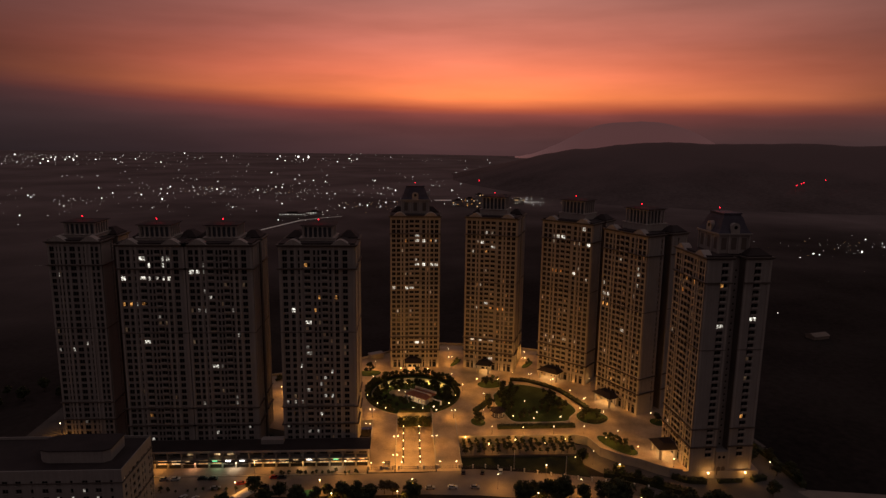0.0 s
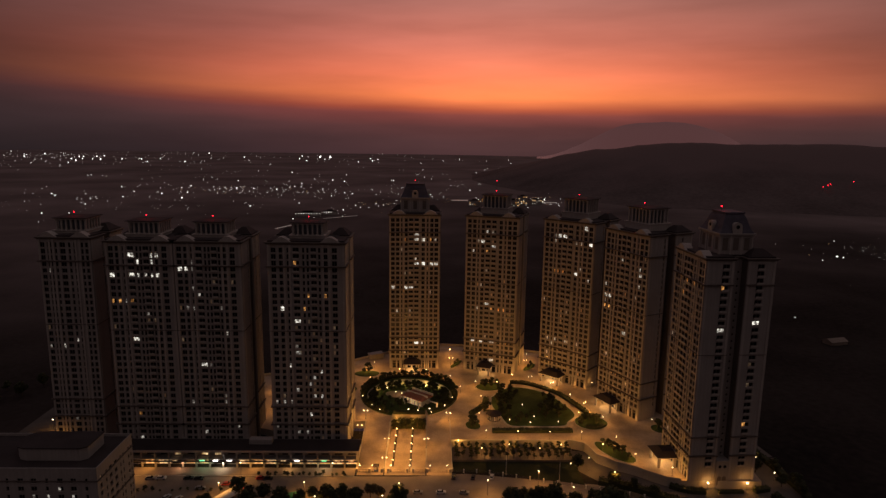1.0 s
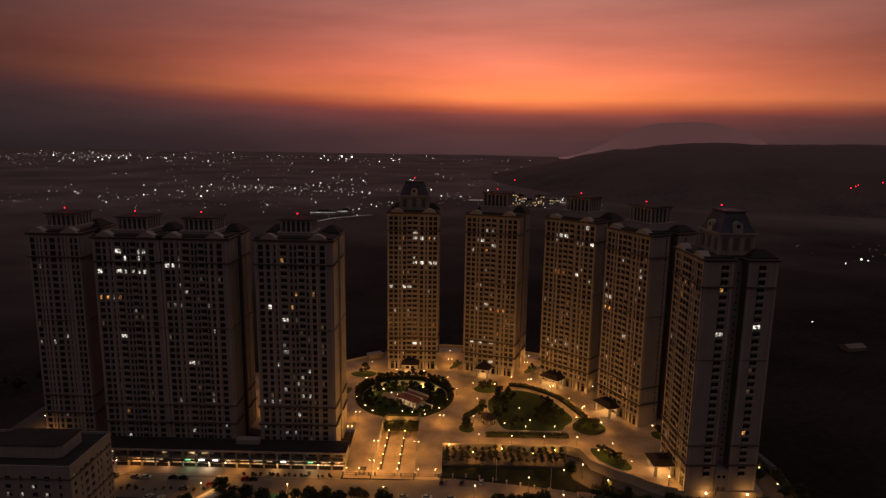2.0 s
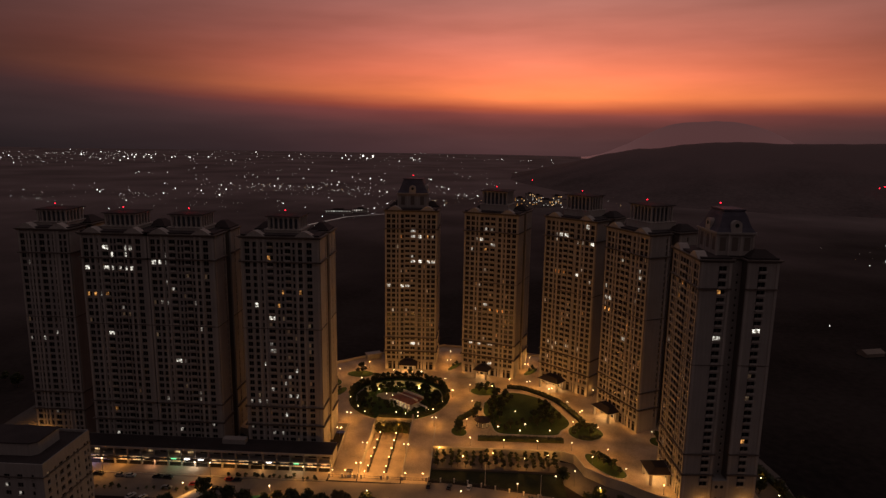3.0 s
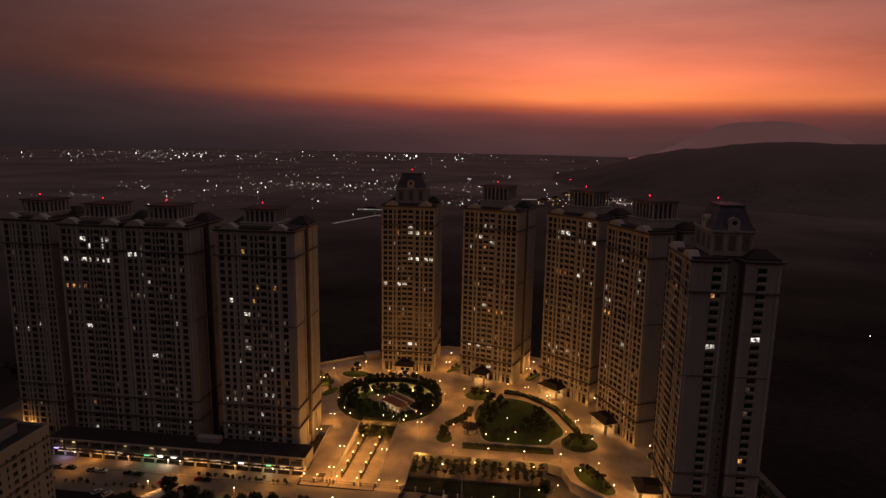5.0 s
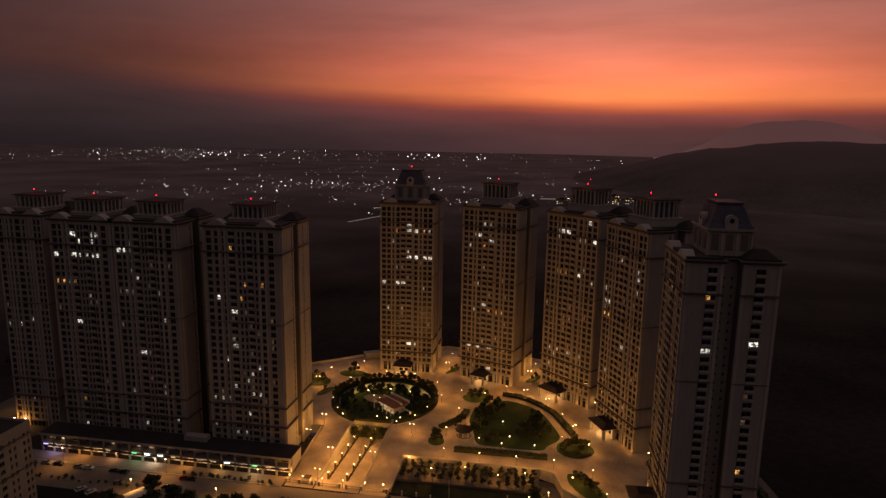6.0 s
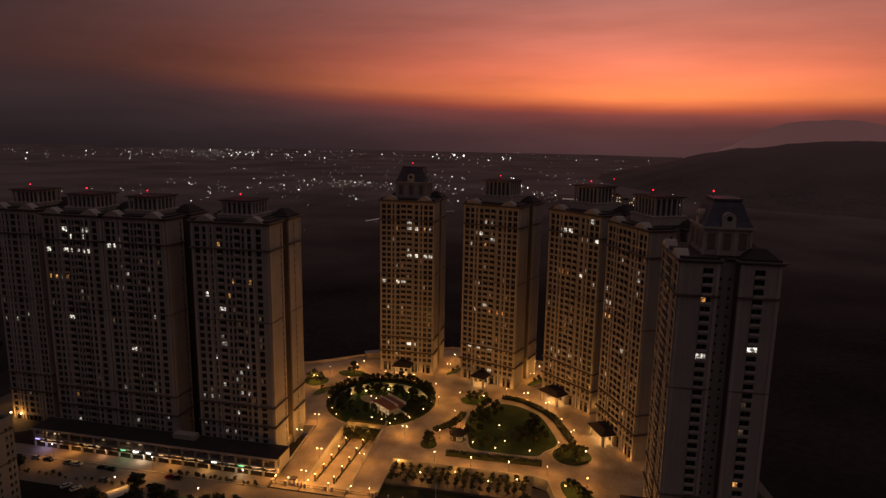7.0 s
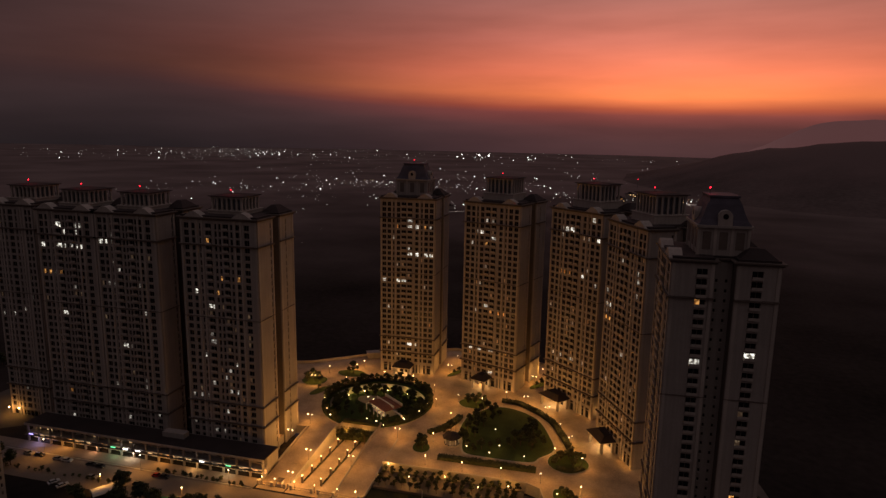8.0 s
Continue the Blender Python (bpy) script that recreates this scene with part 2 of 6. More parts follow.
def lamp_light(name, parent, x, y, z, watts, colour, radius=0.25, shielded=0):
    """A bare bulb, or one in a hood that throws its light downwards."""
    d = bpy.data.lights.new(name, "SPOT" if shielded else "POINT")
    if shielded:
        d.spot_size, d.spot_blend = radians(shielded), 0.5
    d.energy, d.color, d.shadow_soft_size = watts, colour, radius
    ob = new(name, d)
    ob.location = (x, y, z)
    ob.parent = parent
    return ob


def turned(x, y, z, a):
    """Local x runs along a face whose front looks a degrees round from -y towards -x."""
    return pose(x, y, z, 0, 0, -a)


def ellipse(cx, cy, rx, ry, n=32, turn=0.0, wob=0.0, seed=0):
    rnd = random.Random(seed)
    ph = [rnd.uniform(0, 6.28) for _ in range(3)]
    c, s = math.cos(radians(turn)), math.sin(radians(turn))
    pts = []
    for k in range(n):
        t = 2 * math.pi * k / n
        w = 1 + wob * (math.sin(2 * t + ph[0]) + 0.6 * math.sin(3 * t + ph[1]) + 0.4 * math.sin(5 * t + ph[2]))
        u, v = rx * w * math.cos(t), ry * w * math.sin(t)
        pts.append((cx + u * c - v * s, cy + u * s + v * c))
    return pts


# ---- land ----
PLAZA, STREET, SUNK, GARDEN = 3.0, -0.5, -3.0, -0.2
RX0, RX1, RY0, RY1 = -5.3, 12.5, 262.0, 316.0     # the drive that dips under the garden
OV = (2.9, 336.3)                                  # middle of the round garden


def build_ground():
    xs = sorted({*range(-4800, 4801, 400), *range(-400, 401, 50), RX0 - 19, RX0, RX1, RX1 + 17})
    ys = sorted({*range(-1600, 4801, 400), *range(0, 801, 50), RY0, 365.0})
    sh, bent = Shape(), {}
    for j, y in enumerate(ys):
        for i, x in enumerate(xs):
            far = max(0.0, math.hypot(x, y - 300) - 500)
            rise = noise.noise(Vector((x / 900, y / 900, 3.1))) * 14 * min(1, far / 800)
            bent[i, j] = (x, y, STREET + min(rise, 0.0) * 1.0 - min(6, far / 300))
    n = len(xs)
    sh.v = [bent[i, j] for j in range(len(ys)) for i in range(n)]
    for j in range(len(ys) - 1):
        for i in range(n - 1):
            mx, my = (xs[i] + xs[i + 1]) / 2, (ys[j] + ys[j + 1]) / 2
            if RX0 - 19 < mx < RX1 + 17 and RY0 < my < 365 and (RX0 < mx < RX1 or my > 300):
                continue
            a = j * n + i
            sh.f.append((a, a + 1, a + n + 1, a + n))
            sh.m.append(0)
            sh.smooth.append(True)
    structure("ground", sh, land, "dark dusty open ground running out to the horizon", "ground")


land = material("valley_land", (0.029, 0.024, 0.021), 1.0, spread=0.5, scale=0.12, bump=0.1, spec=0.05)


def add_distance_haze(m):
    """Haze painted into base colour: dark scrub round the towers pales farther out."""
    n, l = m.node_tree.nodes, m.node_tree.links
    b = n["Principled BSDF"]
    near = b.inputs["Base Color"].links[0].from_socket
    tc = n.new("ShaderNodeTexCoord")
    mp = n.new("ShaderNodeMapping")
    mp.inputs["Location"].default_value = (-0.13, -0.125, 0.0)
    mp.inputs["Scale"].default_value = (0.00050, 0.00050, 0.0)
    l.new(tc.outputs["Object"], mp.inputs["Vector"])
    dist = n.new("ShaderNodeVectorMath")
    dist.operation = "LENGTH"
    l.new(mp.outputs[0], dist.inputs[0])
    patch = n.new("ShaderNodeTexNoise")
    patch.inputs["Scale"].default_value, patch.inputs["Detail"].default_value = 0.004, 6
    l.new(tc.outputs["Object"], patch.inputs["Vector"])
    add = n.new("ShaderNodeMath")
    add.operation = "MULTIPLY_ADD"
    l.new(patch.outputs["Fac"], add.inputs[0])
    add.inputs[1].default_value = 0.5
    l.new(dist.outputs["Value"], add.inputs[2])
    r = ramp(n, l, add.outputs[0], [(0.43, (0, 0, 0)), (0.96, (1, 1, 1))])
    # base tones of the hazed land, varied by the same patches
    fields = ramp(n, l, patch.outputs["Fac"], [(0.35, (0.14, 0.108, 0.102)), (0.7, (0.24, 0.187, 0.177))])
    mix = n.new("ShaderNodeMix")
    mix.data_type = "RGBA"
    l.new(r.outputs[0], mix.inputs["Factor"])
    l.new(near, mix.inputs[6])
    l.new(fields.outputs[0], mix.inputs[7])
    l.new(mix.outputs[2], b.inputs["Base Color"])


add_distance_haze(land)
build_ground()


def haze_ridge_top(m):
    """Haze painted into base colour: the slopes pale unevenly towards the ridge top."""
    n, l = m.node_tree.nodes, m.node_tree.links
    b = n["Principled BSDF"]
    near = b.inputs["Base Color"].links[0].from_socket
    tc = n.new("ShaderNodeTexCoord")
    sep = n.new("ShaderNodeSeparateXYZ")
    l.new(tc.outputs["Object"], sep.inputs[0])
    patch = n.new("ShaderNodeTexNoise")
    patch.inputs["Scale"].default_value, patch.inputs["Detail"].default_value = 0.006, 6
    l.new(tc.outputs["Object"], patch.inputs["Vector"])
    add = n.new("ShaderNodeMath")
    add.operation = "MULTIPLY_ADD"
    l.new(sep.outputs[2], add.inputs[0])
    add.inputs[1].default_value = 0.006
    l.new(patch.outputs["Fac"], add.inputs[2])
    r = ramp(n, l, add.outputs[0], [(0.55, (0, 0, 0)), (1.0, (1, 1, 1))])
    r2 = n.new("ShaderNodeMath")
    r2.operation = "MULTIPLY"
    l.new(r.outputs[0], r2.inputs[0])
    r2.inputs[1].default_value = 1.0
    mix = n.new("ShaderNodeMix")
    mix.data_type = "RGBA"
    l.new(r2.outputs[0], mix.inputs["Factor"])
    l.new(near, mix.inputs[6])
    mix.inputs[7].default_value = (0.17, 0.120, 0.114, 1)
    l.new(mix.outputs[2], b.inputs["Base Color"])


def build_ridge():
    sh = Shape()
    na, nd = 90, 16
    for k in range(nd + 1):
        for i in range(na + 1):
            az = 1.0 + 77 * i / na
            s = k / nd
            along = max(0.0, az - 1.5 - 20.0 * max(0, 0.75 - s) ** 1.3)
            crest = 142 * (1 - math.exp(-(along / 9.5) ** 2)) - 14
            d = 1000 + 12 * (az - 3) + 1500 * s
            up = math.sin(min(1, s / 0.6) * math.pi / 2) ** 2 if s < 0.6 else 1 - 0.5 * (s - 0.6)
            rough = noise.fractal(Vector((az * 0.35, s * 3, 0.7)), 1.0, 2.0, 4) * 7 * min(1, 3 * s) * max(0, min(1, crest / 90))
            z = -14 + (crest + 14) * up + rough
            sh.v.append((d * math.sin(radians(az)), d * math.cos(radians(az)), z))
    for k in range(nd):
        for i in range(na):
            a = k * (na + 1) + i
            sh.f.append((a, a + na + 1, a + na + 2, a + 1))
            sh.m.append(0)
            sh.smooth.append(True)
    haze_ridge_top(M_HILL)
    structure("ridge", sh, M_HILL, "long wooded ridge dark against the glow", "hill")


build_ridge()


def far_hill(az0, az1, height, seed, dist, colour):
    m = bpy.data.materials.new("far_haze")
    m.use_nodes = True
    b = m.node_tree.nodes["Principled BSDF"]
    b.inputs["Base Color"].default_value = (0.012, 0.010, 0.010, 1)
    # The haze before these hills is painted as a glow of their surface.
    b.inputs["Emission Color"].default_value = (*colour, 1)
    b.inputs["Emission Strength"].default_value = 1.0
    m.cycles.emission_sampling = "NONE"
    sh, n, rnd = Shape(), 60, random.Random(seed)
    top, low_, back = [], [], []
    for i in range(n + 1):
        s = i / n
        az = radians(az0 + (az1 - az0) * s)
        edge = min(1.0, 2.3 * min(s, 1 - s))
        env = edge * edge * (3 - 2 * edge)   # long flat top, sloping ends
        z = height * env * (0.94 + 0.07 * noise.noise(Vector((s * 6, seed, 0.2)))) + 3 * noise.noise(Vector((s * 30, seed, 1)))
        for row, d, zz in ((low_, dist - 250, -10.0), (top, dist, max(z, -10)), (back, dist + 60, -10.0)):
            row.append((d * math.sin(az), d * math.cos(az), zz))
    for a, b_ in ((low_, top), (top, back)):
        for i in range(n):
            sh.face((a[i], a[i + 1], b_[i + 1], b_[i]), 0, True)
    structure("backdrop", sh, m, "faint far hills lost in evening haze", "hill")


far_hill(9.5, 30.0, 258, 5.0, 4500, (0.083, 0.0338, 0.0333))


# ---- plaza, ramps, street ----
def build_plaza():
    outline = [(-24.5, 277), (-24, 303), (RX0, 305), (RX0, 311), (RX1, 311), (RX1, 305), (24, 301), (24.5, 282.5), (81, 282.5), (86.4, 280), (88.6, 273), (89.4, 269.5), (97, 262.6), (103.7, 258.8), (109.5, 253.7),
               (114.5, 250.2), (119.5, 248.9), (153.5, 248.4), (156, 290), (152, 340), (128, 380), (87, 405), (62, 414), (38, 418), (22, 420), (-12, 404), (-28, 393), (-50, 376), (-96, 358), (-96, 308)]
    hole = ellipse(OV[0], OV[1], 23.0, 22.0, 48)
    bm = bmesh.new()
    rings = []
    for pts in (outline, hole):
        vs = [bm.verts.new((x, y, PLAZA)) for x, y in pts]
        rings.append(vs)
        for a, b in zip(vs, vs[1:] + vs[:1]):
            bm.edges.new((a, b))
    bmesh.ops.triangle_fill(bm, edges=list(bm.edges), use_beauty=True)
    inside = [f for f in bm.faces if math.hypot((f.calc_center_median().x - OV[0]) / 22.9, (f.calc_center_median().y - OV[1]) / 21.9) < 0.9 and all(v in rings[1] for v in f.verts)]
    bmesh.ops.delete(bm, geom=inside, context="FACES_ONLY")
    for vs, base in ((rings[0], STREET - 0.3), (rings[1], GARDEN - 0.2)):
        low_ = [bm.verts.new((v.co.x, v.co.y, base)) for v in vs]
        for k in range(len(vs)):
            j = (k + 1) % len(vs)
            f = bm.faces.new((vs[k], low_[k], low_[j], vs[j]))
            f.material_index = 1
    bmesh.ops.recalc_face_normals(bm, faces=bm.faces)
    for f in bm.faces:
        if abs(f.normal.z) > 0.9 and f.normal.z < 0:
            f.normal_flip()
    me = bpy.data.meshes.new("pavement")
    bm.to_mesh(me)
    bm.free()
    me.materials.append(M_PAVE)
    me.materials.append(M_KERB)
    tagged(new("pavement", me), "wide tan paved plaza under sodium lamps", "plaza", kind="structure")
    # parapet along the plaza's front edge and the far edge
    for name, pts, h in (("parapet_front", outline[7:17], 1.0), ("parapet_back", outline[20:29], 1.3)):
        sh = Shape()
        for (x0, y0), (x1, y1) in zip(pts, pts[1:]):
            d = Vector((x1 - x0, y1 - y0, 0))
            nrm = Vector((-d.y, d.x, 0)).normalized() * 0.2
            p, q = Vector((x0, y0, 0)), Vector((x1, y1, 0)) + d.normalized() * 0.15
            sh.prism([(v.x, v.y) for v in (p - nrm, q - nrm, q + nrm, p + nrm)], PLAZA - 0.1, PLAZA + h)
        structure(name, sh, M_KERB, "low pale rendered parapet wall along the plaza edge", "wall")


build_plaza()

ramp_pav = Shape()
for x0, x1 in ((-17.2, RX0 - 0.45), (RX1 + 0.45, 24.0)):
    rings = []
    for y, z in ((258.5, STREET + 0.03), (266.0, STREET + 0.08), (300.0, PLAZA - 0.05), (305.2, PLAZA + 0.004)):
        rings.append([(x0, y, z), (x1, y, z)])
    for a, b in zip(rings, rings[1:]):
        ramp_pav.face((a[0], a[1], b[1], b[0]))
structure("ramp", ramp_pav, M_PAVE, "tan paved ramps climbing from the street to the plaza", "road")

drive = Shape()
for (y0, z0), (y1, z1) in (((258.5, STREET + 0.03), (263.0, STREET + 0.02)), ((263.0, STREET + 0.02), (312.0, SUNK + 0.2)), ((312.0, SUNK + 0.2), (316.0, SUNK + 0.02))):
    drive.face(((RX0, y0, z0), (RX1, y0, z0), (RX1, y1, z1), (RX0, y1, z1)))
structure("drive", drive, M_PAVE, "tan paved drive sinking between walls under the garden", "road")

for x, nm in ((RX0 - 0.45, "ramp_wall"), (RX1, "ramp_wall"), (-17.65, "ramp_wall"), (24.0, "ramp_wall")):
    sh = Shape()
    ya, yb = 262.5, (308.0 if RX0 - 1 < x < RX1 + 1 else 302.5)
    low_ = SUNK - 0.2 if RX0 - 1 < x < RX1 + 1 else STREET - 0.2
    lows, tops = [], []
    for y, z in ((ya, STREET + 0.7), (266.0, STREET + 0.9), (300.0, PLAZA + 0.9), (yb, PLAZA + 0.9)):
        lows.append(y)
        tops.append(z)
    for (y0, z0), (y1, z1) in zip(list(zip(lows, tops)), list(zip(lows, tops))[1:]):
        sh.loft([[(x, y0, low_), (x + 0.45, y0, low_), (x + 0.45, y1, low_), (x, y1, low_)], [(x, y0, z0), (x + 0.45, y0, z0), (x + 0.45, y1, z1), (x, y1, z1)]])
    sh.box(x - 0.12, x + 0.57, ya - 0.8, ya - 0.05, STREET - 0.1, STREET + 1.5)
    structure(nm, sh, M_KERB, "pale ramp side wall with a square end pier", "wall")

sunk = Shape()
sunk.prism(ellipse(OV[0], OV[1], 23.5, 22.5, 48), GARDEN - 0.3, GARDEN)
structure("sunken_floor", sunk, M_LAWN, "dark lawn of the sunken round garden", "ground")

# street: carriageway, verge, shop forecourt
st = Shape()
for k in range(24):
    x0, x1 = -330 + 24 * k, -330 + 24 * (k + 1)

    def mid(x):
        return 248.0 if x < 20 else 248.0 - (x - 20) * 0.155

    st.face(((x0, mid(x0) - 7.5, STREET + 0.012), (x1, mid(x1) - 7.5, STREET + 0.012), (x1, mid(x1) + (9.5 if x1 < 20 else 13.5), STREET + 0.012), (x0, mid(x0) + (9.5 if x0 < 20 else 13.5), STREET + 0.012)))
structure("road", st, M_FORE, "dusty street running past the towers under lamps", "road")
fc = Shape()
fc.box(-150, -18, 258.2, 264.4, STREET - 0.2, STREET + 0.12)
structure("forecourt", fc, M_FORE, "worn concrete forecourt in front of the shops", "pavement")
kb = Shape()
kb.box(-150, -18, 257.2, 257.75, STREET - 0.2, STREET + 0.25)
structure("kerb", kb, M_KERB, "low kerb between street and shop forecourt", "kerb")
M_ROADSIDE = material("dusty_asphalt", (0.13, 0.11, 0.09), 0.9, spread=0.3)
lane = Shape()
for (x0, y0, w0), (x1, y1, w1) in (((88, 245, 7), (150, 232, 7)), ((150, 232, 9), (164, 238, 8)), ((164, 238, 5), (168, 275, 5)), ((168, 275, 5), (160, 330, 5))):
    d = Vector((x1 - x0, y1 - y0)).normalized()
    nx, ny = -d.y, d.x
    lane.face(((x0 - nx * w0, y0 - ny * w0, STREET + 0.02), (x0 + nx * w0, y0 + ny * w0, STREET + 0.02), (x1 + nx * w1, y1 + ny * w1, STREET + 0.02), (x1 - nx * w1, y1 - ny * w1, STREET + 0.02))[::-1])
structure("side_road", lane, M_ROADSIDE, "narrow dark road curving round behind the last tower", "road")
bay = Shape()
bay.face([(x, y, STREET + 0.024) for x, y in ((80, 281), (80, 262), (88, 252), (102, 247), (113, 239.5), (128, 234), (160, 231), (167, 240), (164, 275), (120, 275))])
structure("service_yard", bay, M_ROADSIDE, "paved strip below the plaza wall", "pavement")
lawn = Shape()
lawn.face(((24.8, 262, STREET + 0.03), (50, 259.5, STREET + 0.03), (80, 251, STREET + 0.03), (80, 270.2, STREET + 0.03), (24.8, 270.2, STREET + 0.03)))
structure("front_lawn", lawn, M_COVER, "dark front lawn under rows of small trees", "lawn")
grove = Shape()
grove.box(24.8, 80.5, 270.2, 282.2, STREET - 0.1, STREET + 0.9)
structure("tree_terrace", grove, M_ROADSIDE, "paved terrace under rows of small trees", "terrace")
west = Shape()
west.prism([(-185, 262), (-150, 262), (-150, 270), (-128, 285), (-128, 330), (-185, 330)], STREET - 0.1, STREET + 0.05)
structure("west_yard", west, M_ASPHALT, "paved yard beside the last western tower", "pavement")

# ---- towers ----
FLOOR = 2.9
TOP_ROW = 94.4
COLS_A = [(-0.42, 2.1), (-0.315, 2.3), (-0.235, 1.0), (-0.13, 2.7), (-0.035, 1.0), (0.02, 1.0), (0.095, 2.5), (0.17, 1.0), (0.255, 2.3), (0.365, 2.2)]
COLS_B = [(-0.43, 2.2), (-0.33, 2.2), (-0.255, 0.9), (-0.175, 2.2), (-0.07, 2.6), (0.04, 2.6), (0.175, 2.2), (0.255, 0.9), (0.33, 2.2), (0.43, 2.2)]
COLS_C = [(-0.42, 2.0), (-0.29, 2.0), (-0.17, 1.0), (-0.04, 2.4), (0.09, 1.0), (0.19, 1.0), (0.31, 2.0), (0.43, 1.9)]
WIN = {}


def window_mesh(w, h, kind):
    key = (w, h, kind)
    if key not in WIN:
        sh, f = Shape(), 0.09
        xs = [-w / 2, -w / 2 + f, -f / 2, f / 2, w / 2 - f, w / 2] if w > 1.5 else [-w / 2, -w / 2 + f, w / 2 - f, w / 2]
        zs = [-h / 2, -h / 2 + f, h / 2 - f, h / 2]
        for i in range(len(xs) - 1):
            for k in range(3):
                x0, x1, z0, z1 = xs[i], xs[i + 1], zs[k], zs[k + 1]
                if i % 2 and k == 1:
                    half = kind in ('c', 'd', 'o') and w > 1.5 and i > 1
                    sh.face(((x0, 0, z0), (x1, 0, z0), (x1, 0, z1), (x0, 0, z1)), 3 if half else 1)
                    for (ax, az), (bx, bz) in (((x0, z0), (x1, z0)), ((x1, z0), (x1, z1)), ((x1, z1), (x0, z1)), ((x0, z1), (x0, z0))):
                        sh.face(((ax, -f, az), (bx, -f, bz), (bx, 0, bz), (ax, 0, az)), 0)
                else:
                    sh.face(((x0, -f, z0), (x1, -f, z0), (x1, -f, z1), (x0, -f, z1)), 0)
        out = 1.05 if w > 2.4 else 0.6
        prof = [(-f, -h / 2), (-f, -h / 2 - 0.17), (-out, -h / 2 - 0.17), (-out, -h / 2 + (0.7 if w > 2.4 else 0.0))]
        if w > 2.4:
            prof += [(-out + 0.1, -h / 2 + 0.7), (-out + 0.1, -h / 2)]
        sh.loft([[(x, y, z) for y, z in prof] for x in (-w / 2, w / 2)], 2)
        WIN[key] = sh.mesh("window", [M_FRAME, {"": M_GLASS, "w": G_WHITE, "c": G_COOL, "o": G_AMBER, "d": G_DIM}[kind], M_TRIM, M_GLASS])
        bm = bmesh.new()
        bm.from_mesh(WIN[key])
        bmesh.ops.remove_doubles(bm, verts=bm.verts, dist=0.0005)
        bmesh.ops.recalc_face_normals(bm, faces=bm.faces)
        bm.to_mesh(WIN[key])
        bm.free()
    return WIN[key]


def facade(sh, place, u0, u1, zs, openings, depth):
    """A wall skin with real openings. openings: (u, half width) by row; zs: (bottom, top) of each row of openings."""
    rows, z = [], zs[0][2]
    for zb, zt, base, cap in zs:
        rows.append((base, zb, zt, cap))
    for base, zb, zt, cap in rows:
        us = [u0]
        for u, w in openings:
            us += [u - w / 2, u + w / 2]
        us.append(u1)
        for z0, z1 in ((base, zb), (zt, cap)):
            if z1 - z0 > 0.01:
                sh.face((place(u0, 0, z0), place(u1, 0, z0), place(u1, 0, z1), place(u0, 0, z1)))
        for i in range(0, len(us) - 1, 2):
            sh.face((place(us[i], 0, zb), place(us[i + 1], 0, zb), place(us[i + 1], 0, zt), place(us[i], 0, zt)))
        for u, w in openings:
            a, b = u - w / 2, u + w / 2
            sh.face((place(a, 0, zb), place(b, 0, zb), place(b, depth, zb), place(a, depth, zb)))
            sh.face((place(a, 0, zt), place(a, depth, zt), place(b, depth, zt), place(b, 0, zt)))
            sh.face((place(a, 0, zb), place(a, depth, zb), place(a, depth, zt), place(a, 0, zt)))
            sh.face((place(b, 0, zb), place(b, 0, zt), place(b, depth, zt), place(b, depth, zb)))


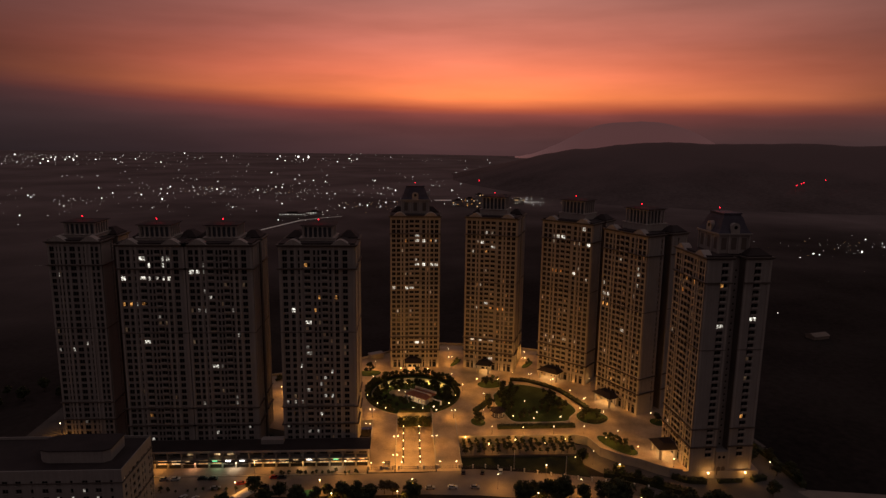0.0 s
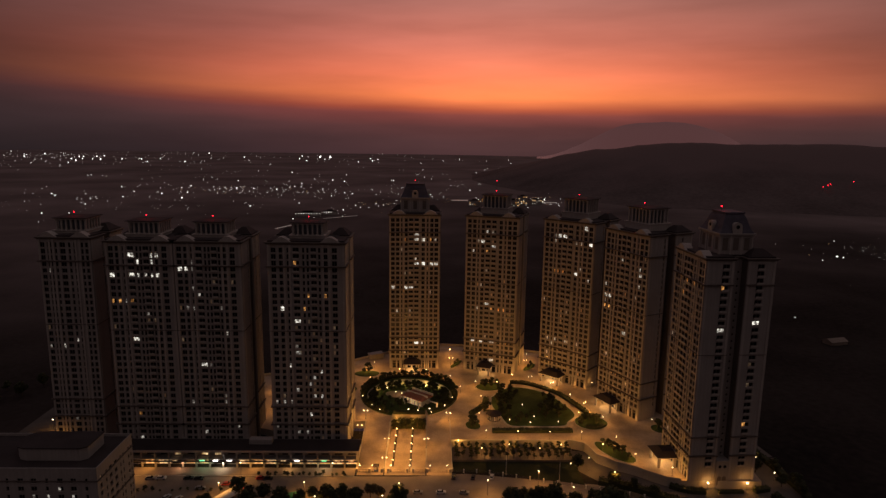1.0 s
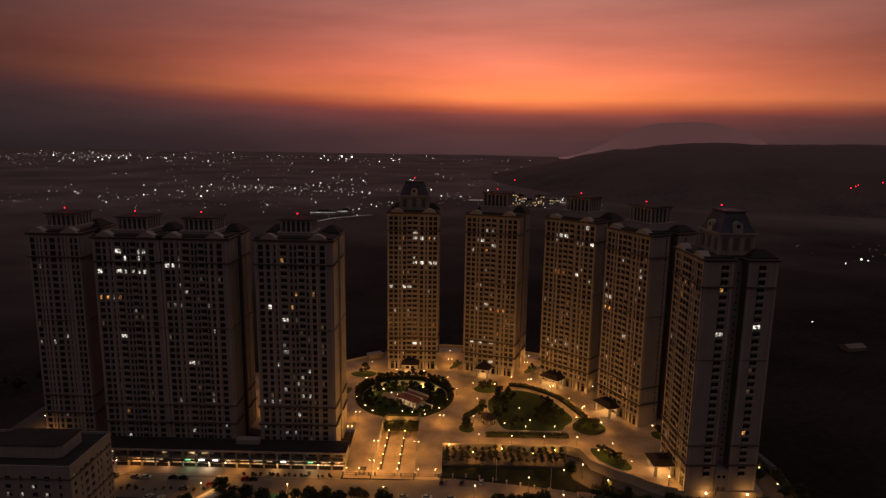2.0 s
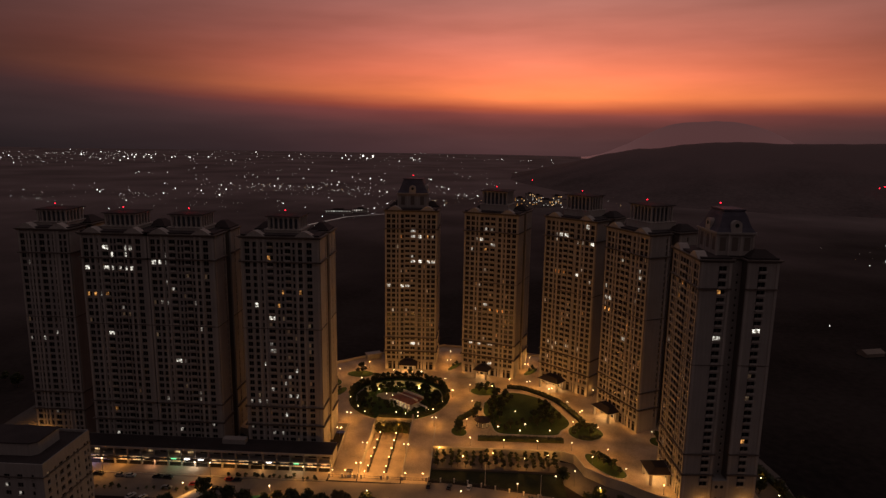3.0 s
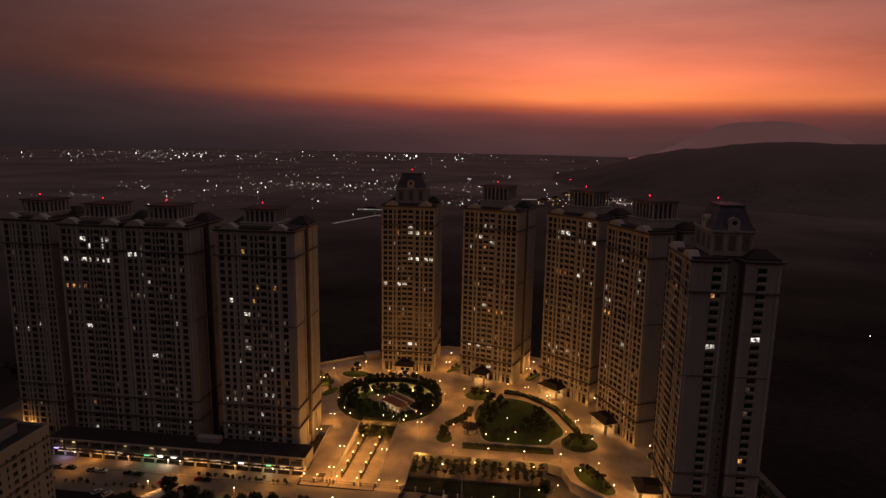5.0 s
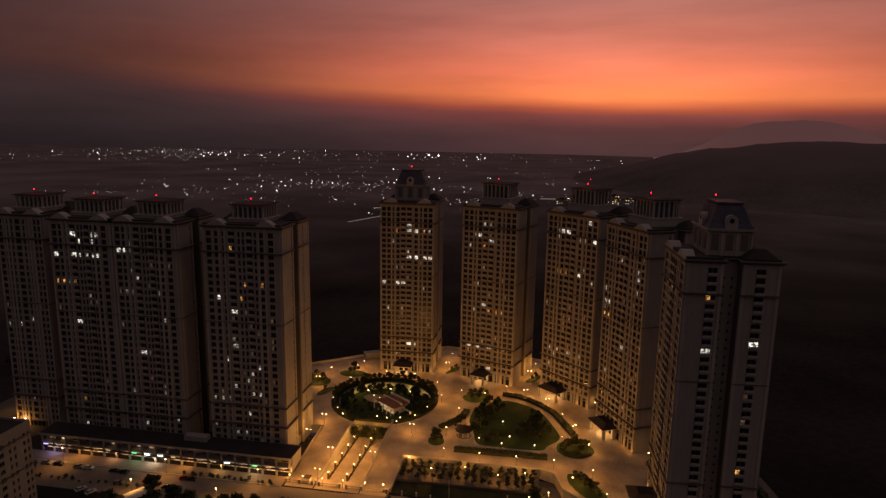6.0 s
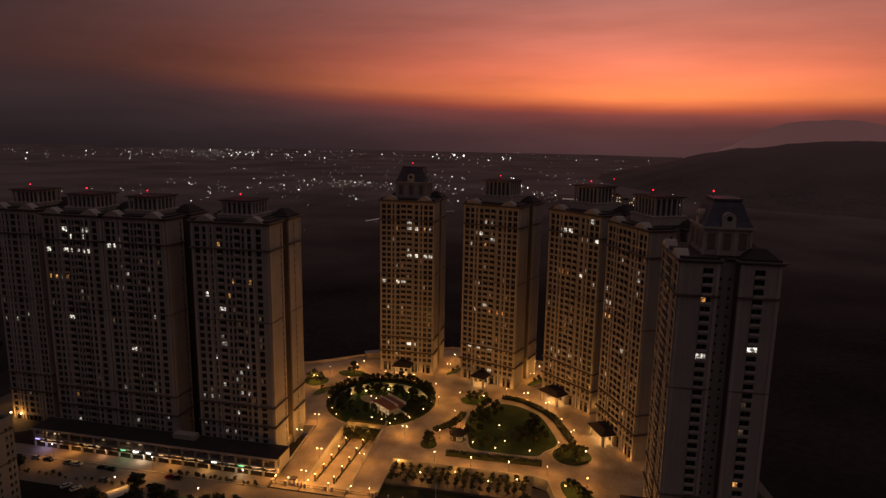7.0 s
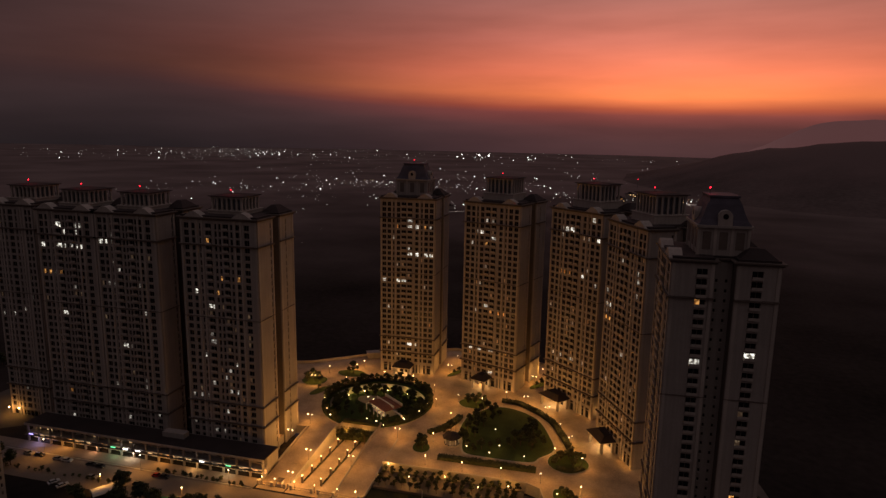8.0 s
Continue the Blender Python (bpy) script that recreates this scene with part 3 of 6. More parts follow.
def add_cap(t, cx, w, base, plinth=3.4, tall=6.9):
    """Open colonnade round a water tank on a plinth, under a thin flat roof."""
    y0, y1 = 7.0, 20.0
    sh = Shape()
    sh.box(cx - w / 2 - 0.9, cx + w / 2 + 0.9, y0 - 0.9, y1 + 0.9, base, base + plinth)
    sh.box(cx - w / 2 - 1.2, cx + w / 2 + 1.2, y0 - 1.2, y1 + 1.2, base + plinth, base + plinth + 0.4)
    part("cap_base", sh, M_TRIM, t)
    z0, z1 = base + plinth + 0.4, base + plinth + 0.4 + tall
    core = Shape()
    core.box(cx - w / 2 + 1.2, cx + w / 2 - 1.2, y0 + 1.2, y1 - 1.2, z0, z1 + 0.2)
    part("tank_room", core, M_TANK, t, "blue-grey tank room behind the columns")
    n, m = 6, 5
    spots = [(cx - w / 2 + 0.5 + (w - 1) * i / n, y) for i in range(n + 1) for y in (y0 + 0.5, y1 - 0.5)]
    spots += [(x, y0 + 0.5 + (y1 - y0 - 1) * i / m) for i in range(1, m) for x in (cx - w / 2 + 0.5, cx + w / 2 - 0.5)]
    c = Shape()
    c.box(-0.36, 0.36, -0.36, 0.36, 0, z1 - z0)
    c.box(-0.5, 0.5, -0.5, 0.5, 0, 0.4)
    c.box(-0.5, 0.5, -0.5, 0.5, z1 - z0 - 0.4, z1 - z0)
    shared = c.mesh("column", M_TRIM)
    for x, y in spots:
        ob = part("column", shared, None, t)
        ob.location = (x, y, z0)
    for zz in (0.9, 1.25):
        rl = Shape()
        for bx in ((cx - w / 2 + 0.4, cx + w / 2 - 0.4, y0 + 0.44, y0 + 0.52), (cx - w / 2 + 0.4, cx + w / 2 - 0.4, y1 - 0.52, y1 - 0.44), (cx + w / 2 - 0.52, cx + w / 2 - 0.44, y0 + 0.52, y1 - 0.52), (cx - w / 2 + 0.44, cx - w / 2 + 0.52, y0 + 0.52, y1 - 0.52)):
            rl.box(*bx, z0 + zz, z0 + zz + 0.09)
        part("railing", rl, M_RAIL, t)
    bm_ = Shape()
    bm_.box(cx - w / 2, cx + w / 2, y0, y1, z1, z1 + 0.7)
    part("cap_beam", bm_, M_TRIM, t)

    def ring(e, z):
        return [(cx - w / 2 - e, y0 - e, z), (cx + w / 2 + e, y0 - e, z), (cx + w / 2 + e, y1 + e, z), (cx - w / 2 - e, y1 + e, z)]

    rf = Shape()
    rf.loft([ring(0.8, z1 + 0.7), ring(0.8, z1 + 0.95), ring(-2.5, z1 + 1.35)], 0)
    part("cap_roof", rf, M_ROOF, t, "thin dark reddish roof slab")
    return z1 + 1.35, cx, (y0 + y1) / 2


def add_mansard(t, cx, w, base, slate):
    y0, y1 = 7.4, 20.6
    drum = Shape()
    drum.box(cx - w / 2, cx + w / 2, y0, y1, base, base + 8.2)
    drum.box(cx - w / 2 - 0.9, cx + w / 2 + 0.9, y0 - 0.9, y1 + 0.9, base + 8.2, base + 8.9)
    dr = part("drum", drum, M_WALL, t)
    for x in (-0.5, -0.17, 0.17, 0.5):
        for y in (y0, y1):
            pl = Shape()
            pl.box(cx + x * w - 0.4, cx + x * w + 0.4, y - 0.25, y + 0.25, base, base + 8.2)
            part("drum_pilaster", pl, M_TRIM, dr)
    for y in (0.0, 0.33, 0.67, 1.0):
        for x in (cx - w / 2, cx + w / 2):
            pl = Shape()
            pl.box(x - 0.25, x + 0.25, y0 + y * (y1 - y0) - 0.4, y0 + y * (y1 - y0) + 0.4, base, base + 8.2)
            part("drum_pilaster", pl, M_TRIM, dr)
    for k in (-0.335, 0.0, 0.335):
        pan = Shape()
        pan.box(cx + k * w - 1.1, cx + k * w + 1.1, y0 - 0.12, y0 - 0.03, base + 2.0, base + 7.0)
        part("drum_window", pan, M_RECESS, dr)
        yy = (y0 + y1) / 2 + k * (y1 - y0)
        pan = Shape()
        pan.box(cx + w / 2 + 0.03, cx + w / 2 + 0.12, yy - 1.1, yy + 1.1, base + 2.0, base + 7.0)
        part("drum_window", pan, M_RECESS, dr)

    def ring(e, z):
        return [(cx - w / 2 + e, y0 + e, z), (cx + w / 2 - e, y0 + e, z), (cx + w / 2 - e, y1 - e, z), (cx - w / 2 + e, y1 - e, z)]

    rf = Shape()
    rf.loft([ring(-0.5, base + 8.9), ring(0.5, base + 10.4), ring(1.3, base + 12.4), ring(2.0, base + 14.6), ring(2.9, base + 16.4)], 0)
    rf.box(cx - w / 2 + 2.5, cx + w / 2 - 2.5, y0 + 2.5, y1 - 2.5, base + 16.4, base + 17.0)
    part("mansard_roof", rf, slate, t, "steep dark mansard roof with a flat top")
    for face in ("front", "end"):
        dm = Shape()
        arch = [(-1.9, 0.0), (1.9, 0.0), (1.9, 2.4)] + [(1.9 * math.cos(radians(a)), 2.4 + 1.9 * math.sin(radians(a))) for a in range(20, 180, 20)] + [(-1.9, 2.4)]
        n = len(arch)
        if face == "front":
            fr, bk = [(cx + x, y0 - 0.5, base + 8.9 + z) for x, z in arch], [(cx + x, y0 + 3.0, base + 8.9 + z) for x, z in arch]
            eye = [(cx + 0.8 * math.cos(2 * math.pi * k / 10), y0 - 0.53, base + 11.4 + 0.8 * math.sin(2 * math.pi * k / 10)) for k in range(10)]
        else:
            yc = (y0 + y1) / 2
            fr, bk = [(cx + w / 2 + 0.5, yc + x, base + 8.9 + z) for x, z in arch], [(cx + w / 2 - 3.0, yc + x, base + 8.9 + z) for x, z in arch]
            eye = [(cx + w / 2 + 0.53, yc + 0.8 * math.cos(2 * math.pi * k / 10), base + 11.4 + 0.8 * math.sin(2 * math.pi * k / 10)) for k in range(10)]
        dm.face(fr, 0)
        for k in range(n):
            dm.face((fr[k], fr[(k + 1) % n], bk[(k + 1) % n], bk[k]), 0)
        dm.face(eye, 1)
        part("dormer", dm, [M_TRIM, M_GLASS], t, "arched pale dormer with a round window")
    return base + 17.0, cx, (y0 + y1) / 2


def build_tower(x, y, a, W, cols, lit, cap, label, seed, base, end_windows=False, porch=None, faint=0.045):
    """One apartment tower. Its local x runs along the front, y goes inwards, z is the world's height."""
    rnd = random.Random(seed)
    t = thing("apartment_tower", label, "apartment tower", turned(x, y, 0, a), "residential towers")
    h, D = W / 2, 28.5
    G = 0.45
    TOPZ = 97.0
    # core: an H-shaped plan, notched in the middle of each end
    core = Shape()
    n0, n1, nd = 11.5, 17.0, 4.5
    foot = [(-h + G, G), (h - G, G), (h - G, n0), (h - nd, n0), (h - nd, n1), (h - G, n1), (h - G, D), (-h, D), (-h, n1), (-h + nd, n1), (-h + nd, n0), (-h, n0), (-h, G)]
    core.prism(foot, base, TOPZ, 0)
    part("core", core, M_RECESS, t)
    rows = []
    r_count = int((TOP_ROW - base - 4.5) / FLOOR)
    for r in range(r_count, -1, -1):
        zc = TOP_ROW - FLOOR * r
        hh = 2.2 if r <= 2 else 1.95
        rows.append((zc - hh / 2, zc + hh / 2, zc - FLOOR / 2, zc + FLOOR / 2 if r else TOPZ))
    first = rows[0][2]
    ops = [(c * W, w) for c, w in cols]
    wall = Shape()
    facade(wall, lambda u, d, z: (u, d, z), -h, h, rows, ops, G)
    # tall openings between piers at the foot
    arc = [(c * (W - 3), 2.1) for c in (-0.45, -0.34, -0.23, -0.11, 0.0, 0.11, 0.23, 0.34, 0.45)]
    facade(wall, lambda u, d, z: (u, d, z), -h, h, [(base + 0.05, first - 0.9, base, first)], arc, G)
    part("front_wall", wall, M_WALL, t)
    for u, w in arc:
        pane = Shape()
        pane.box(u - w / 2 + 0.06, u + w / 2 - 0.06, G - 0.16, G - 0.08, base + 0.1, first - 1.5)
        part("lobby_glass", pane, M_GLASS, t, "tall dark glazing between the piers")
        pane = Shape()
        pane.box(u - w / 2 + 0.02, u + w / 2 - 0.02, G - 0.24, G - 0.06, base + 3.4, base + 3.8)
        part("transom", pane, M_FRAME, t)
    ends = Shape()
    small = 2.9 if end_windows else 0.75
    for y0, y1, uc in ((0.0, n0, 8.2 if end_windows else 9.8), (n1, D, 22.5 if end_windows else 22.0)):
        facade(ends, lambda u, d, z: (h - d, u, z), y0, y1, rows, [(uc, small)], G)
        ends.face(((h, y0, base), (h, y1, base), (h, y1, first), (h, y0, first)))
        ends.face(((h, y1, base), (h - G, y1, base), (h - G, y1, TOPZ), (h, y1, TOPZ)))
        ends.face(((h, y0, base), (h, y0, TOPZ), (h - G, y0, TOPZ), (h - G, y0, base)))
    part("end_wall", ends, M_WALL, t)
    notch = Shape()
    notch.box(h - nd - 0.03, h - nd + 0.1, n0, n1, base, TOPZ)
    part("notch_wall", notch, M_WALL, t)
    for r in range(1, r_count):
        for yy in (12.95, 15.55):
            ob = part("window", window_mesh(0.7, 1.0, ""), None, t)
            ob.matrix_basis = pose(h - nd + 0.11, yy, TOP_ROW - FLOOR * r, 0, 0, 90)
    # windows
    want = {}
    for item in lit.split():
        u, z, kind = item.split(":")
        c = min(range(len(cols)), key=lambda k: abs(cols[k][0] * W - float(u)))
        want[c, round((TOP_ROW - float(z)) / FLOOR)] = kind
    for r in range(r_count, -1, -1):
        zc, hh = TOP_ROW - FLOOR * r, (2.2 if r <= 2 else 1.95)
        for c, (cu, w) in enumerate(cols):
            kind = want.get((c, r), "")
            if not kind and rnd.random() < faint and r > 2:
                kind = rnd.choice("dddcc")
            if not kind and rnd.random() < faint * 0.05:
                kind = rnd.choice("wo")
            ob = part("window", window_mesh(w, hh, kind), None, t, "lit window" if kind else "")
            ob.location = (cu * W, G - 0.06, zc)
    if end_windows:
        lodge = Shape()
        lodge.box(h - nd + 0.12, h + 0.5, n0 + 0.02, n1 - 0.02, base - 3.4, base + 8.6)
        lodge.box(h - nd + 0.12, h + 0.8, n0 + 0.02, n1 - 0.02, base + 8.6, base + 9.1)
        lg = part("end_lodge", lodge, M_WALL, t, "low rendered block between the end wings")
        for yy in (n0 + 1.7, n1 - 1.7):
            eye = Shape()
            eye.face([(h + 0.52, yy + 0.7 * math.cos(2 * math.pi * k / 10), base + 6.4 + 0.7 * math.sin(2 * math.pi * k / 10)) for k in range(10)])
            part("round_window", eye, M_GLASS, lg)
            eye = Shape()
            eye.face([(h + 0.52, yy - 0.9, base - 2.0), (h + 0.52, yy + 0.9, base - 2.0), (h + 0.52, yy + 0.9, base + 1.5), (h + 0.52, yy, base + 2.2), (h + 0.52, yy - 0.9, base + 1.5)])
            part("arched_opening", eye, M_RECESS, lg)
    for uc in (8.2 if end_windows else 9.8, 22.5 if end_windows else 22.0):
        for r in range(r_count, -1, -1):
            zc, hh = TOP_ROW - FLOOR * r, (2.2 if r <= 2 else 1.95)
            kind = ""
            if end_windows:
                kind = {(0, 3): "o", (1, 8): "w", (0, 9): "w", (1, 23): "o"}.get((0 if uc < 12 else 1, r), "d" if rnd.random() < 0.04 else "")
            elif rnd.random() < 0.02:
                kind = "d"
            ob = part("window", window_mesh(small, hh, kind), None, t, "lit window" if kind else "")
            ob.matrix_basis = pose(h - G + 0.06, uc, zc, 0, 0, 90)
    # pilasters, courses, cornice
    for u in (-h + 0.6, h - 0.6, -0.21 * W, 0.215 * W, -0.285 * W, 0.292 * W):
        pil = Shape()
        pil.box(u - 0.45, u + 0.45, -0.22, 0.0, base, TOPZ)
        part("pilaster", pil, M_TRIM, t)
    for yy in (0.65, n0 - 0.65, n1 + 0.65, D - 0.65):
        pil = Shape()
        pil.box(h, h + 0.2, yy - 0.45, yy + 0.45, base, TOPZ)
        part("pilaster", pil, M_TRIM, t)
    for z, out, th in ((86.9, 0.75, 0.5), (22.4, 0.65, 0.45), (14.0, 0.8, 0.5), (58.0, 0.3, 0.2)):
        if z < base + 4:
            continue
        co = Shape()
        co.box(-h - out, h + out, -out, 0.0, z, z + th)
        co.box(h, h + out, 0.0, n0 + 0.2, z, z + th)
        co.box(h, h + out, n1 - 0.2, D, z, z + th)
        co.box(-h - out, -h, 0.0, D, z, z + th)
        part("course", co, M_LEDGE, t, "weathered dark string course")
    for z, out, th in ((TOPZ, 0.5, 0.5), (TOPZ + 0.5, 1.0, 0.45)):
        cor = Shape()
        cor.box(-h - out, h + out, -out, n0 + out, z, z + th)
        cor.box(-h - out, h + out, n1 - out, D + out, z, z + th)
        cor.box(-h + nd - out, h - nd + out, n0 + out, n1 - out, z, z + th)
        part("cornice", cor, M_LEDGE, t)
    rp = Shape()
    for y0, y1 in ((0.2, n0 - 0.2), (n1 + 0.2, D - 0.2)):
        rp.box(-h + 0.2, h - 0.2, y0, y1, TOPZ + 0.95, TOPZ + 1.6)
    rp.box(-h + nd, h - nd, n0 - 0.2, n1 + 0.2, TOPZ + 0.95, TOPZ + 1.5)
    part("roof_deck", rp, M_ROOF, t)
    for u in (-0.31 * W, 0.31 * W):
        pd = Shape()
        pts = [(u - 4.2, TOPZ + 0.95), (u + 4.2, TOPZ + 0.95), (u + 1.3, TOPZ + 2.9), (u, TOPZ + 3.3), (u - 1.3, TOPZ + 2.9)]
        fr, bk = [(px, -0.7, pz) for px, pz in pts], [(px, 3.0, pz) for px, pz in pts]
        pd.face(fr)
        pd.face(bk[::-1])
        for k in range(5):
            pd.face((fr[(k + 1) % 5], fr[k], bk[k], bk[(k + 1) % 5]))
        part("pediment", pd, M_TRIM, t, "small curved pediment over the cornice")
    for sgn in (-1, 1):
        hp = Shape()
        xa, xb = sorted((sgn * (h - 0.6), sgn * (h - 8.5)))
        hp.loft([[(xa, n1 + 0.8, TOPZ + 1.6), (xb, n1 + 0.8, TOPZ + 1.6), (xb, D - 0.8, TOPZ + 1.6), (xa, D - 0.8, TOPZ + 1.6)],
                 [(xa + 3, n1 + 4, TOPZ + 4.3), (xb - 3, n1 + 4, TOPZ + 4.3), (xb - 3, D - 4, TOPZ + 4.3), (xa + 3, D - 4, TOPZ + 4.3)]])
        part("hip_roof", hp, M_ROOF, t, "small dark hipped roof on the rear wing")
    if cap == "colonnade":
        top = add_cap(t, -0.4, 14.8 if base == PLAZA else 13.8, TOPZ + 1.4, 3.3 if base == PLAZA else 1.2, 6.6 if base == PLAZA else 4.6)
    else:
        top = add_mansard(t, 0.0, 16.5, TOPZ + 1.2, M_SLATE)
    bc = Shape()
    bc.tube(top[1], top[2] - 3, top[0] - 0.2, top[0] + 1.5, 0.07, n=6)
    mast = part("beacon_mast", bc, M_POST, t)
    bl = Shape()
    bl.ball(top[1], top[2] - 3, top[0] + 1.75, 0.22)
    part("beacon", bl, G_RED, mast, "red aviation warning light")
    lamp_light("beacon_light", t, top[1], top[2] - 3, top[0] + 2.3, 90, (1.0, 0.02, 0.04), 0.3)
    # porch with a dark roof over a lit entrance
    if porch:
        u, w, out = porch
        for px in (u - w / 2 + 0.6, u + w / 2 - 0.6):
            for py in (-out + 0.7, -0.9):
                pc = Shape()
                pc.box(px - 0.5, px + 0.5, py - 0.5, py + 0.5, base, base + 4.6)
                part("porch_column", pc, M_WALL, t)
        pr = Shape()
        pr.box(u - w / 2 - 0.3, u + w / 2 + 0.3, -out - 0.3, -0.22, base + 4.6, base + 5.2, 0)
        pr.loft([[(u - w / 2 - 0.8, -out - 0.8, base + 5.2), (u + w / 2 + 0.8, -out - 0.8, base + 5.2), (u + w / 2 + 0.8, -0.25, base + 5.2), (u - w / 2 - 0.8, -0.25, base + 5.2)],
                 [(u - w / 2 + 2.2, -out + 2.5, base + 7.0), (u + w / 2 - 2.2, -out + 2.5, base + 7.0), (u + w / 2 - 2.2, -0.25, base + 7.0), (u - w / 2 + 2.2, -0.25, base + 7.0)]], 1)
        roof = part("porch_roof", pr, [M_TRIM, M_ROOF], t, "dark hipped porch roof")
        pl = Shape()
        pl.box(u - w * 0.25, u + w * 0.25, -out * 0.6, -out * 0.4, base + 4.5, base + 4.6)
        part("porch_lamp", pl, G_BULB, roof, "warm porch ceiling light")
        lamp_light("porch_light", t, u, -out * 0.5, base + 3.9, PORCH_WATTS, WARM, 0.5)
        # uplights on the pillars
        for ux in (-0.42 * W, -0.1 * W, 0.28 * W, 0.46 * W):
            lamp_light("pillar_light", t, ux, -1.3, base + 1.4, 75, SODIUM, 0.3)
    return t


TOWER = "cream apartment tower with scattered lit windows"
build_tower(4.3, 377.0, 0, 30.0, COLS_B, "1.8:85.8:w 1.8:82.3:w 5.8:82.4:w -5:82.4:o 9.6:82.4:o 13.2:82.4:c 1.8:67.8:w 5.3:67.8:w 10.1:67.8:w 13.2:67.8:w 1:71:c -12.9:53.4:w -5:53.7:w -1:53.7:w -1.5:39.5:c 2.1:19:w 5.3:18.8:c",
            "mansard", TOWER + " and a mansard top", 11, PLAZA, porch=(-1.0, 9.0, 7.0), faint=0.04)
build_tower(49.5, 371.7, 19, 31.5, COLS_B, "-5.5:82.4:w -0.5:88.5:c 2.5:88.6:c 0.7:79.7:w -2:76.8:o -9.9:76.5:c -2:65.4:c -2.2:45.3:w 0.7:42.4:o 4.8:42.4:o 9:42.4:o -1.7:23.9:c 1.2:22.7:w -5.9:22.4:w -10.6:22:w",
            "colonnade", TOWER + " and a colonnaded roof cap", 12, PLAZA, porch=(-1.5, 7.5, 7.5), faint=0.035)
build_tower(91.0, 356.0, 42, 32.0, COLS_B, "-8.3:88.3:c -5.4:88.4:w -2.4:88.5:w 12.7:85.4:w 7.1:85.7:c 3.9:85.7:c -8.8:68.3:o -5.5:68.4:o -2.5:68.4:o 0.5:45.5:w 2.4:45.3:c -10:27.5:c -4.6:28.3:c 3.2:28.6:w 7.3:28.1:c -7.9:25.4:w",
            "colonnade", TOWER + " and a colonnaded roof cap", 13, PLAZA, porch=(-4.5, 12.0, 7.5), faint=0.035)
build_tower(112.3, 318.3, 63, 30.5, COLS_B, "-13.9:62.6:w -10.5:62.7:w -13.7:59.8:c -13.4:56.7:o -10.5:57:o 7.8:64.7:c 11:76.4:w 2:45.6:w -10.9:31:c",
            "colonnade", TOWER + " and a colonnaded roof cap", 14, PLAZA, porch=(-4.0, 12.0, 6.5), faint=0.035)
build_tower(121.5, 262.0, 87, 27.0, COLS_B, "-6.9:84.9:o -0.8:85.5:o 5.2:85.1:o -5.5:79.2:o -12.1:60.2:c",
            "mansard", TOWER + " and a blue-grey mansard top", 15, PLAZA, end_windows=True, porch=(-2.0, 10.0, 8.5), faint=0.03)
build_tower(-40.0, 276.4, 0, 33.5, COLS_A, "1.1:74.1:o 9.9:73.6:o -0.7:67.9:o -10:67.7:w -3.6:62.2:w -3.7:47.3:o -3.7:50.5:c -13.3:24.1:c -10:23.8:c -6.9:23.7:c 1.5:18.9:w -3.7:29.7:c 1.3:33.5:c 4.4:35.6:c 5.2:26.9:w 3.2:27.2:c -5.5:46.8:w",
            "colonnade", TOWER + " behind the shops", 16, STREET, faint=0.045)
build_tower(-82.3, 276.4, 0, 29.0, COLS_A, "-5.8:88.2:c -11.8:85.2:w -9.4:85.2:w -6.2:85.2:w -6.2:67.8:w -9.4:67.5:c -5.5:76.5:c -2.7:73.5:c -3.1:41.5:w -0.4:41.5:c",
            "colonnade", TOWER + " joined to its twin", 17, STREET, faint=0.035)
build_tower(-111.4, 276.4, 0, 29.0, COLS_A, "-3.5:91.2:w 4.7:91.4:w 8:91.5:w -0.8:88.4:w 4.5:88.4:w -13.2:82.4:w -3.9:82.4:w -1:82.4:w 1.7:82.2:c 4.1:82.1:w 8.2:82.4:w -13.1:70.7:o -9.8:70.7:o -7.6:70.7:c -4:70.7:o -4.9:53.4:w -3.6:19.1:o",
            "colonnade", TOWER + " joined to its twin", 18, STREET, faint=0.03)
build_tower(-147.2, 284.0, 0, 23.0, COLS_C, "-3.6:47.4:w -9.7:47.4:c -6.7:82.5:c", "colonnade", TOWER + " set back from the row", 19, STREET, faint=0.03)


